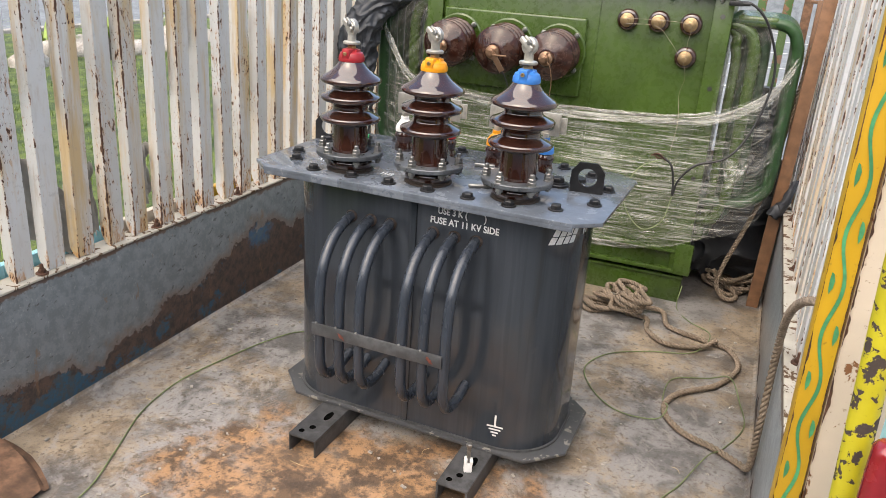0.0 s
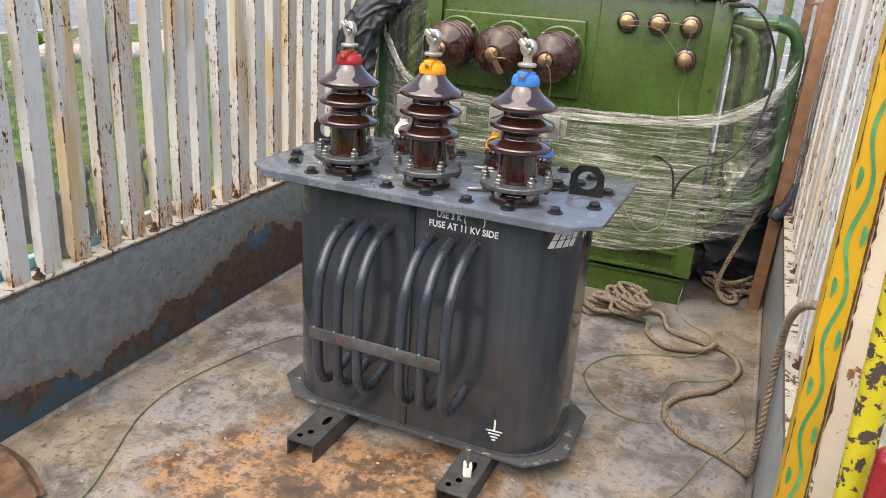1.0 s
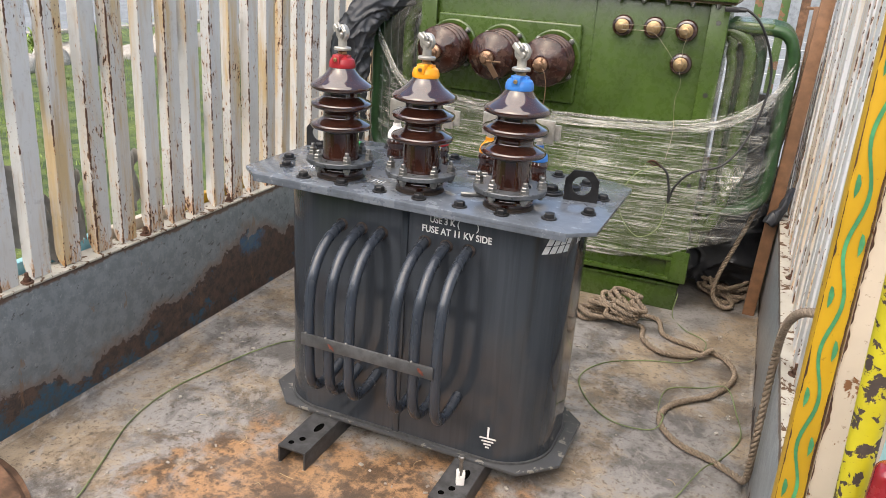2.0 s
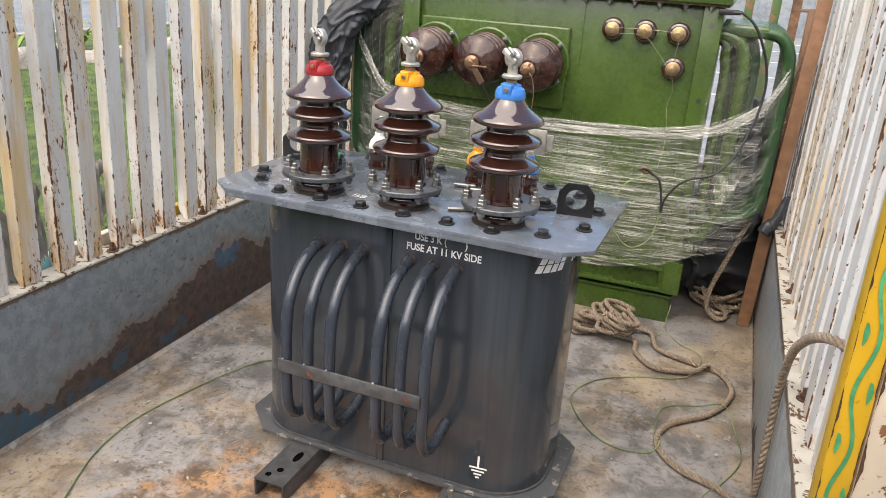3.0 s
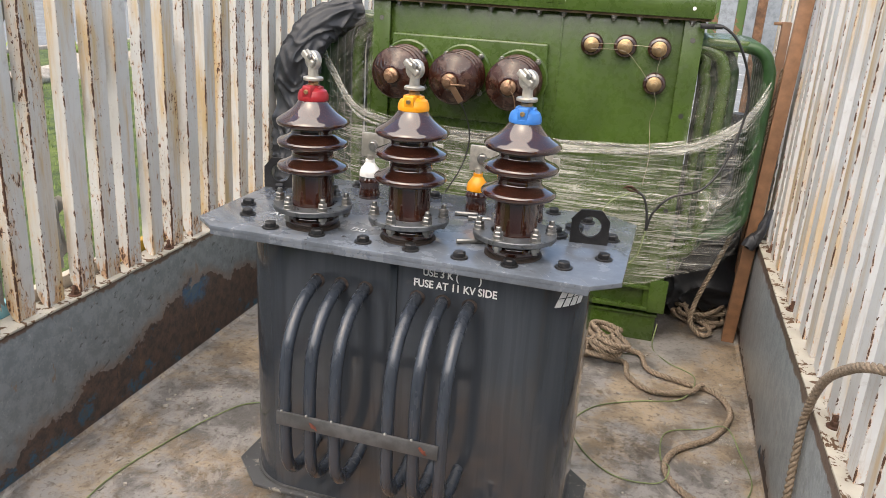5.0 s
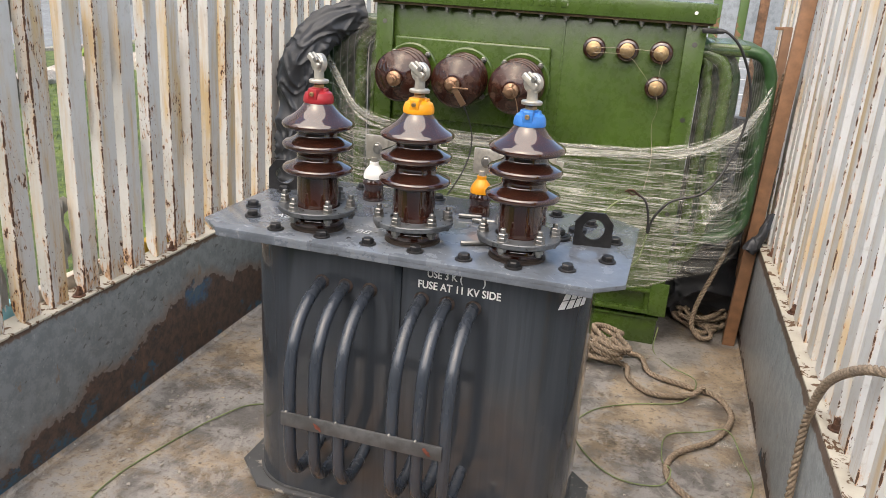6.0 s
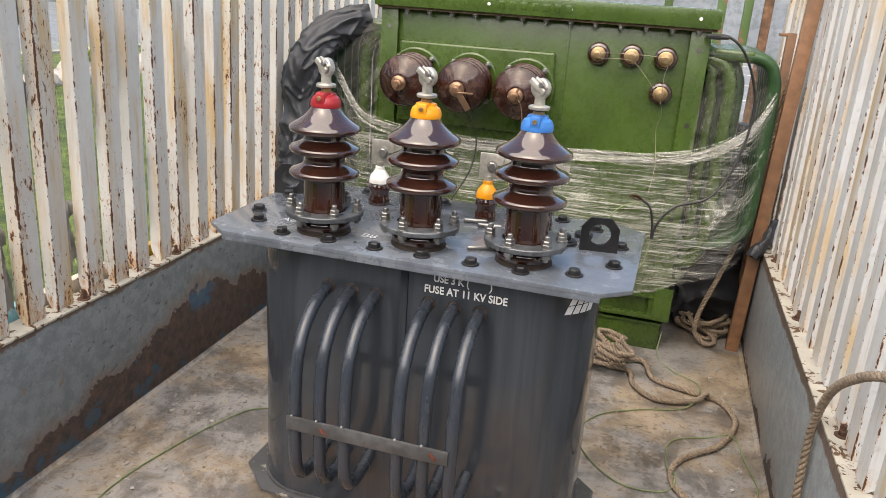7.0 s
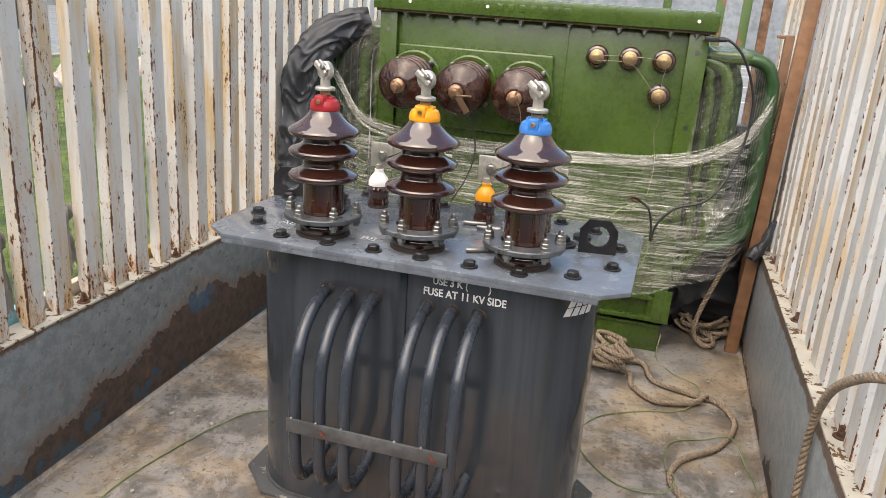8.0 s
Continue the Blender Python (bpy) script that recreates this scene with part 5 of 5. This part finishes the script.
wire_thing("binding_wire", "thin dull steel wire hanging from a terminal", [
    (-0.317, 3.385, 1.10), (-0.300, 3.395, 1.03), (-0.312, 3.40, 0.96), (-0.295, 3.36, 0.84), (-0.305, 3.34, 0.72)], 0.0010, TIE)
wire_thing("thin_wire", "thin green wire over the stretch film", [
    (-0.33, 3.34, 0.69), (-0.42, 3.33, 0.64), (-0.47, 3.33, 0.52), (-0.43, 3.33, 0.42), (-0.36, 3.33, 0.37), (-0.29, 3.34, 0.42), (-0.265, 3.34, 0.54)], 0.0025, WIRE)

bm = bmesh.new()
box(bm, -0.03, 0.022, -0.011, 0.011, -0.010, 0.010, 0.004)
lathe(bm, [(0.009, 0.0), (0.007, 0.03), (0, 0.03)], 12, T(0.02, 0, 0, 0, 90, 0))
part("plug", bm, CABLE, cable, "black moulded plug").matrix_basis = T(-0.150, 3.408, 1.337, 0, 0, 0)
rope_thing("wire_tangle", "rusty tangle of twisted wire on the film", [
    (-0.375, 3.325, 0.705), (-0.35, 3.318, 0.712), (-0.33, 3.325, 0.700), (-0.345, 3.315, 0.698), (-0.365, 3.32, 0.712), (-0.34, 3.312, 0.716), (-0.315, 3.325, 0.69)], 0.0045, RUST_DARK, 0.012)
wire_thing("thin_wire", "thin red-brown wire hanging from a bushing stud", [
    (-0.845, 3.19, 1.065), (-0.825, 3.19, 1.04), (-0.815, 3.20, 0.98), (-0.82, 3.21, 0.90)], 0.0022, COPPER)
# brown steel section leaning in the corner
bm = bmesh.new()
box(bm, -0.028, 0.024, -0.02, 0.02, 0.0, 1.62, 0.003)
tagged(part("steel_section", bm, BOARD), "long brown painted steel section leaning on the truck side", "steel bar").matrix_basis = T(0.156, 3.62, 0.0, 3.0, 1.4, 0)
bm = bmesh.new()
sweep(bm, spline([(0.030, -0.034, 0.150), (0.022, -0.038, 0.105), (0.004, -0.040, 0.05), (-0.030, -0.040, -0.010)], 0.004), lambda q: 0.010 + 0.019 * q, 40)
for v in bm.verts:
    n = noise.noise(Vector((v.co.x * 60, v.co.y * 90, v.co.z * 22)))
    v.co += Vector((0.010 * n, 0.006 * abs(n), 0.012 * noise.noise(Vector((v.co.x * 45, 3, v.co.z * 20)))))
tagged(part("black_rag", bm, TARP, sharp=50), "black rag tied to the brown steel section", "rag").matrix_basis = T(0.184, 3.590, 0.475)
bm = bmesh.new()
box(bm, -0.018, 0.018, -0.02, 0.02, 0.0, 1.36, 0.003)
box(bm, -0.050, 0.016, -0.012, 0.012, 1.345, 1.358, 0.003)
tagged(part("hook_post", bm, BOARD), "brown steel post with a hook against the truck side", "post").matrix_basis = T(0.175, 3.86, 0.0)

# black tarpaulin rolled over the far radiator
def tarpaulin(label, pts, r, seed, flat=1.0):
    """A roll of stiff cloth, pinched into ridged folds that run across and along it."""
    bm = bmesh.new()
    line = spline(pts, 0.007)
    sweep(bm, line, r, 120)
    rows = len(line)
    bm.verts.ensure_lookup_table()
    for i, v in enumerate(bm.verts):
        along, c = i // 120, line[min(i // 120, rows - 1)]
        out = v.co - c
        a = 2 * math.pi * (i % 120) / 120
        q = Vector((math.cos(a) * 0.9 + seed, math.sin(a) * 0.9, along * 0.030))
        warp = noise.noise(q * 1.1) * 0.8
        fold = 1 - 2.4 * abs(noise.noise(Vector((q.x * 1.0 + warp, q.y * 1.0, q.z * 1.5 + warp))))
        crease = 1 - 2.2 * abs(noise.noise(Vector((q.x * 2.0 + warp, q.y * 2.0, q.z * 3.4 - warp * 2.5))))
        ridge = max(0.0, crease) ** 2.5
        k = 0.81 + 0.22 * fold + 0.15 * ridge
        v.co = c + out * k + noise.noise_vector(q * 0.7) * 0.022
        v.co.z = max(v.co.z * flat, 0.001)
        v.co.x = max(v.co.x, XL + 0.004 if v.co.z < LEDGE + 0.01 else XL + 0.010)
    return tagged(part("tarpaulin", bm, TARP, sharp=60), label, "tarpaulin")


tarpaulin("crumpled black tarpaulin rolled over the green radiator", [
    (-1.800, 3.32, 0.06), (-1.815, 3.33, 0.45), (-1.825, 3.35, 0.80), (-1.830, 3.37, 1.00), (-1.805, 3.39, 1.11), (-1.745, 3.43, 1.215), (-1.665, 3.48, 1.275), (-1.585, 3.54, 1.300)],
    lambda q: 0.092 - 0.030 * max(0.0, q - 0.72) / 0.28, 2.0)
tarpaulin("crumpled black tarpaulin on the floor behind the skid", [
    (-0.20, 3.90, 0.16), (-0.05, 3.88, 0.19), (0.06, 3.93, 0.20), (0.10, 4.10, 0.18), (0.08, 4.35, 0.15)], lambda q: 0.17 - 0.05 * abs(q - 0.5), 7.0, 1.15)

# added dark filler: keeps bright ground from showing between the radiator tubes
tarpaulin("dark crumpled filler added behind the radiator to block its gaps", [
    (-0.02, 4.22, 0.10), (0.00, 4.22, 0.40), (0.015, 4.23, 0.70), (0.01, 4.25, 0.92)], lambda q: 0.16 - 0.06 * q * q, 11.0)

# ---------------------------------------------------------------- tail of the truck
post = thing("tail_post", "yellow tail post of the truck painted with a green vine", "post")
PX, PY = 0.148, 1.255
bm = bmesh.new()
box(bm, PX, PX + 0.042, PY, PY + 0.05, -0.3, 2.1, 0.002)
board = part("post", bm, YELLOW_POST, post, "yellow painted steel post with rusty edges")
bm = bmesh.new()
line = [Vector((PX + 0.021 + 0.0075 * math.sin((z - 0.76) * 37.4 - 1.57), PY - 0.0015, z)) for z in [0.3 + 0.012 * i for i in range(120)]]
q0 = [(bm.verts.new(p + Vector((-0.0028, 0, 0.001))), bm.verts.new(p + Vector((0.0028, 0, -0.001)))) for p in line]
for a, b in zip(q0, q0[1:]):
    bm.faces.new((a[0], a[1], b[1], b[0]))
part("vine", bm, VINE, board, "painted green vine", smooth=False)
for k in range(20):
    z = 0.329 + k * 0.0862
    s = 1 if k % 2 else -1
    bm = bmesh.new()
    pts = [(0, -0.03), (0.008, -0.012), (0.010, 0.008), (0.004, 0.026), (-0.002, 0.030), (-0.004, 0.010), (-0.003, -0.012)]
    bm.faces.new([bm.verts.new((PX + 0.021 + s * 0.0115 + px * 0.55, PY - 0.0018, z + pz * 0.62)) for px, pz in pts])
    part("leaf", bm, VINE, board, smooth=False)
bm = bmesh.new()
box(bm, PX + 0.0445, PX + 0.150, PY + 0.004, PY + 0.045, -0.3, 2.1, 0.004)
part("door_edge", bm, CREAM, post, "cream painted steel door edge")
for x0, wide, seed in ((PX + 0.0005, 0.0024, 1.0), (PX + 0.0395, 0.002, 4.0), (PX + 0.046, 0.004, 9.0)):
    bm = bmesh.new()
    deep = PY - 0.0012 if x0 < PX + 0.04 else PY + 0.0028
    rows = []
    for i in range(420):
        z = 0.2 + 0.0042 * i
        k = max(0.08, 0.5 + 1.5 * noise.noise(Vector((seed, 0, z * 14))) + 0.9 * noise.noise(Vector((seed, 3, z * 60))))
        a, b = (x0, x0 + wide * k) if seed != 4.0 else (x0 + wide * (1 - min(1, k)), x0 + wide)
        rows.append((bm.verts.new((a, deep, z)), bm.verts.new((b, deep, z))))
    for r0, r1 in zip(rows, rows[1:]):
        bm.faces.new((r0[0], r0[1], r1[1], r1[0]))
    part("rust_edge", bm, RUST_DARK, board, "ragged rust where the paint has gone", smooth=False)
post.matrix_basis = T(PX + 0.001, 0, 0.63, 0, -0.95, 0) @ T(-PX, 0, -0.63)
bm = bmesh.new()
sweep(bm, [Vector((0.2130 - 0.043 * (z - 0.79), 1.06, z)) for z in (-0.3, 0.4, 0.8, 1.2, 2.1)], 0.0190, 24)
tagged(part("tail_pole", bm, YELLOW_POLE), "round yellow pole with flaked black patches", "pole")
bm = bmesh.new()
box(bm, 0.210, 0.33, 0.955, 1.000, 0.60, 0.925, 0.018, 4)
lamp = tagged(part("tail_lamp", bm, RED_LAMP), "red tail lamp lens on the truck's rear post", "lamp")

# rusty gusset at the tail
bm = bmesh.new()
bmesh.ops.create_grid(bm, x_segments=26, y_segments=20, size=0.5)
for v in bm.verts:
    u, w = v.co.x + 0.5, v.co.y + 0.5
    x = XL + 0.004 + 0.29 * u
    y = 0.98 + (0.36 - 0.10 * u * u) * w
    h = 0.055 * (1 - u) ** 1.4 * (1 - 0.3 * w) + 0.016
    v.co = Vector((x, y, h * (1 if w < 0.93 else 0.2) + 0.006 * noise.noise(Vector((x * 20, y * 20, 0)))))
tagged(part("tail_gusset", bm, RUST, sharp=50), "rust-red earth caked on the corner of the bed", "dirt")

# crumbs and straw on the floor
bm = bmesh.new()
rnd = random.Random(21)
for k in range(240):
    x, y = rnd.uniform(XL + 0.05, XR - 0.03), rnd.uniform(1.2, 3.4)
    s = rnd.uniform(0.0015, 0.005)
    box(bm, -s * rnd.uniform(0.6, 2.4), s * rnd.uniform(0.6, 2.4), -s, s, 0.0, s, 0, 1, T(x, y, 0.0, 0, 0, rnd.uniform(0, 180)))
tagged(part("crumbs", bm, STONE, smooth=False), "pale crumbs and grit scattered on the bed", "debris", kind="stuff")

# ---------------------------------------------------------------- outside
bm = bmesh.new()
bmesh.ops.create_grid(bm, x_segments=2, y_segments=2, size=3000)
bmesh.ops.transform(bm, matrix=T(0, 0, -1.15), verts=bm.verts)
tagged(part("ground", bm, TARMAC), "grey tarmac yard", "ground", kind="structure")
bm = bmesh.new()
box(bm, -17, -4.0, -30, 60, -1.15, -1.03, 0.02)
tagged(part("lawn", bm, GRASS), "green lawn beside the truck", "lawn", kind="structure")
bm = bmesh.new()
box(bm, -17.3, -17.0, -30, 60, -1.15, -0.95, 0.02)
tagged(part("kerb", bm, STONE), "pale stone kerb along the lawn", "kerb", kind="structure")
rnd = random.Random(5)
verts, faces = [], []
for k in range(9000):
    x = rnd.uniform(-14, -4.2)
    y = rnd.uniform(1.5, 16)
    h, w, a = rnd.uniform(0.04, 0.11), rnd.uniform(0.006, 0.012), rnd.uniform(0, 6.28)
    dx, dy = math.cos(a) * w, math.sin(a) * w
    b = len(verts)
    verts += [(x - dx, y - dy, -1.03), (x + dx, y + dy, -1.03), (x + rnd.uniform(-0.04, 0.04), y + rnd.uniform(-0.04, 0.04), -1.03 + h)]
    faces.append((b, b + 1, b + 2))
me = bpy.data.meshes.new("grass")
me.from_pydata(verts, [], faces)
me.materials.append(BLADE)
tagged(new("grass", me), "short green grass", "grass", kind="stuff")
# painted rail along the outside of the truck
rail = thing("side_rail", "steel rail outside the slats painted in blue, cream and yellow", "rail")
y = 0.95
for k, (ln, mat) in enumerate(((0.55, SKY_BLUE), (0.45, SKY_BLUE), (0.40, CREAM), (0.45, YELLOW_POST), (0.5, CREAM), (0.5, SKY_BLUE), (0.45, YELLOW_POST), (0.5, CREAM))):
    bm = bmesh.new()
    box(bm, XL - 0.125, XL - 0.095, y + 0.002, y + ln, LEDGE - 0.02, LEDGE + 0.035, 0.003)
    part("rail_length", bm, mat, rail)
    y += ln

# pale blue bracket behind the tail pole
bm = bmesh.new()
box(bm, 0.262, 0.300, 1.15, 1.19, 0.3, 1.02, 0.004)
tagged(part("tail_bracket", bm, SKY_BLUE), "pale blue painted bracket behind the tail pole", "bracket")
# posts of the headboard and road paint beyond
head = thing("headboard_frame", "green and rust-worn posts at the head of the bed", "frame")
for x, mat in ((-0.100, GREEN_WORN), (0.030, GREEN_WORN), (0.128, RUST), (-0.37, GREEN), (-1.82, GREEN_WORN)):
    bm = bmesh.new()
    box(bm, x, x + 0.045, Y1 - 0.06, Y1 - 0.02, 0.0, 1.9, 0.004)
    part("post", bm, mat, head)
marks = thing("road_marking", "white painted lines on the tarmac", "road marking", kind="structure")
for k in range(6):
    bm = bmesh.new()
    box(bm, -4, 12, 15 + k * 5.0, 15.10 + k * 5.0, -1.150, -1.144, 0)
    part("line", bm, LINE, marks)

# unseen wall added behind the tail, dark so the bushings mirror less sky
bm = bmesh.new()
box(bm, -16, 14, -9.3, -9.0, -1.15, 5.2, 0.02)
tagged(part("wall_south", bm, DARK_WALL), "plain dark wall out of view, added for the reflections", "wall", kind="structure")

# rocks and strap-leaved plants along the far edge of the lawn
rnd = random.Random(31)
for k in range(14):
    bm = bmesh.new()
    bmesh.ops.create_icosphere(bm, subdivisions=3, radius=1.0)
    sx, sy, sz = rnd.uniform(0.25, 0.6), rnd.uniform(0.25, 0.7), rnd.uniform(0.2, 0.5)
    for v in bm.verts:
        v.co = Vector((v.co.x * sx, v.co.y * sy, max(-0.1, v.co.z * sz)))
    crumple(bm, 0.10, 2.6, k * 3.1)
    tagged(part("boulder", bm, STONE, sharp=40), "weathered grey-brown boulder at the edge of the lawn", "boulder", "boulders along the lawn").matrix_basis = T(-13.2 + rnd.uniform(-0.5, 0.5), 6.0 + k * 0.95, -1.0)
for k in range(6):
    e = thing("strap_plant", "bushy plant with yellow-green strap leaves", "plant", "plants along the lawn", m=T(-14.2 + rnd.uniform(-0.4, 0.4), 7.5 + k * 2.3, -1.05))
    for i in range(34):
        a, ln, up = rnd.uniform(0, 6.28), rnd.uniform(0.5, 1.1), rnd.uniform(0.5, 1.1)
        bm = bmesh.new()
        strip = []
        for j in range(6):
            q = j / 5
            c = Vector((math.cos(a) * ln * q, math.sin(a) * ln * q, up * q * (1.7 - 1.2 * q)))
            w = 0.035 * (1 - q) + 0.004
            side = Vector((-math.sin(a), math.cos(a), 0)) * w
            strip.append((bm.verts.new(c - side), bm.verts.new(c + side)))
        for s0, s1 in zip(strip, strip[1:]):
            bm.faces.new((s0[0], s0[1], s1[1], s1[0]))
        part("leaf", bm, STRAP, e)

# torn grey cloth caught behind the slats
rnd = random.Random(77)
for k, (y, z, w, h) in enumerate(((1.42, 0.86, 0.10, 0.40), (1.60, 0.55, 0.07, 0.26), (1.77, 1.02, 0.06, 0.30), (1.83, 0.50, 0.05, 0.24), (1.95, 1.06, 0.07, 0.34), (2.08, 0.54, 0.05, 0.22), (2.20, 0.95, 0.05, 0.36), (2.42, 0.62, 0.04, 0.30), (2.66, 0.80, 0.05, 0.42), (1.52, 1.02, 0.08, 0.30), (1.66, 0.98, 0.06, 0.34), (1.72, 0.47, 0.05, 0.22), (2.31, 1.10, 0.05, 0.30))):
    bm = bmesh.new()
    bmesh.ops.create_grid(bm, x_segments=12, y_segments=24, size=0.5)
    for v in bm.verts:
        u, t = v.co.x, v.co.y + 0.5
        ragged = 1 + 0.35 * noise.noise(Vector((t * 5, k * 3.3, 0)))
        n1 = noise.noise(Vector((u * 3 + k, t * 4, 1.0)))
        v.co = Vector((XL - 0.078 + 0.009 * n1 + 0.010 * math.sin(u * 13 + 2.5 * n1), y + u * w * ragged, z + h * t + 0.02 * noise.noise(Vector((u * 6, k, 5)))))
    tagged(part("cloth_scrap", bm, SCRAP, sharp=60), "torn grey-beige cloth hanging behind the slats", "cloth", "torn cloth behind the slats")

# litter on the bed: straw, crumpled clear scraps
bm = bmesh.new()
rnd = random.Random(9)
for k in range(40):
    x, y, a, ln = rnd.uniform(XL + 0.1, XR - 0.05), rnd.uniform(1.3, 3.3), rnd.uniform(0, 6.28), rnd.uniform(0.012, 0.05)
    bend = rnd.uniform(-0.012, 0.012)
    pts = [Vector((x + math.cos(a) * ln * q - math.sin(a) * bend * math.sin(q * 3), y + math.sin(a) * ln * q + math.cos(a) * bend * math.sin(q * 3), 0.0015)) for q in (0, 0.25, 0.5, 0.75, 1)]
    sweep(bm, pts, 0.0008, 4)
tagged(part("straw", bm, STRAW), "bits of straw scattered on the bed", "straw", kind="stuff")
for k, (x, y, s) in enumerate(((0.10, 2.74, 0.045), (0.03, 2.99, 0.03), (0.12, 2.62, 0.02))):
    bm = bmesh.new()
    bmesh.ops.create_grid(bm, x_segments=10, y_segments=8, size=0.5)
    for v in bm.verts:
        v.co = Vector((v.co.x * s * 1.6, v.co.y * s, 0.004))
    crumple(bm, 0.006, 60, k * 2.0)
    for v in bm.verts:
        v.co.z = max(v.co.z, 0.0005)
    tagged(part("film_scrap", bm, FILM_BAND, sharp=20), "crumpled scrap of clear film on the bed", "litter").matrix_basis = T(x, y, 0, 0, 0, 40 * k)

# added backdrops that cover the bright horizon beyond the road
for name, args in (("backdrop", (-60, 60, 46, 46.5, -1.15, 6.5)), ("backdrop", (-46.5, -46, -40, 46, -1.15, 5.0))):
    bm = bmesh.new()
    box(bm, *args, 0.02)
    tagged(part(name, bm, FAR_BACKDROP), "plain grey-blue backdrop added to hide the horizon glow", "building", kind="structure")

# chassis that carries the bed
truck = thing("truck_chassis", "plain dark truck chassis under the bed", "truck")
bm = bmesh.new()
for x in (-1.35, -0.45):
    box(bm, x, x + 0.09, Y0 + 0.1, Y1 + 1.4, -0.32, -0.10, 0.005)
for y in (1.1, 2.0, 2.9, 3.8, 4.6):
    box(bm, XL - 0.02, XR + 0.02, y, y + 0.08, -0.10, -0.051, 0.004)
part("frame", bm, FOOT, truck)
for x in (XL + 0.10, XR - 0.36):
    w = new("wheel")
    w.parent = truck
    w.matrix_basis = T(x, 2.2, -0.73, 0, 90, 0)
    bm = bmesh.new()
    lathe(bm, [(0.22, 0.0), (0.38, 0.0), (0.415, 0.03), (0.42, 0.13), (0.415, 0.23), (0.38, 0.26), (0.22, 0.26)], 40)
    part("tyre", bm, RUBBER, w)
    bm = bmesh.new()
    lathe(bm, [(0.0, 0.02), (0.20, 0.02), (0.225, -0.004), (0.225, 0.264), (0.20, 0.24), (0.0, 0.24)], 32)
    part("rim", bm, STEEL, w)
bm = bmesh.new()
sweep(bm, [Vector((XL + 0.2, 2.2, -0.73)), Vector((-0.85, 2.2, -0.73)), Vector((XR - 0.2, 2.2, -0.73))], 0.06, 14)
for x in (-1.35, -0.45):
    box(bm, x, x + 0.09, 2.12, 2.28, -0.70, -0.31, 0.005)
part("axle", bm, FOOT, truck)
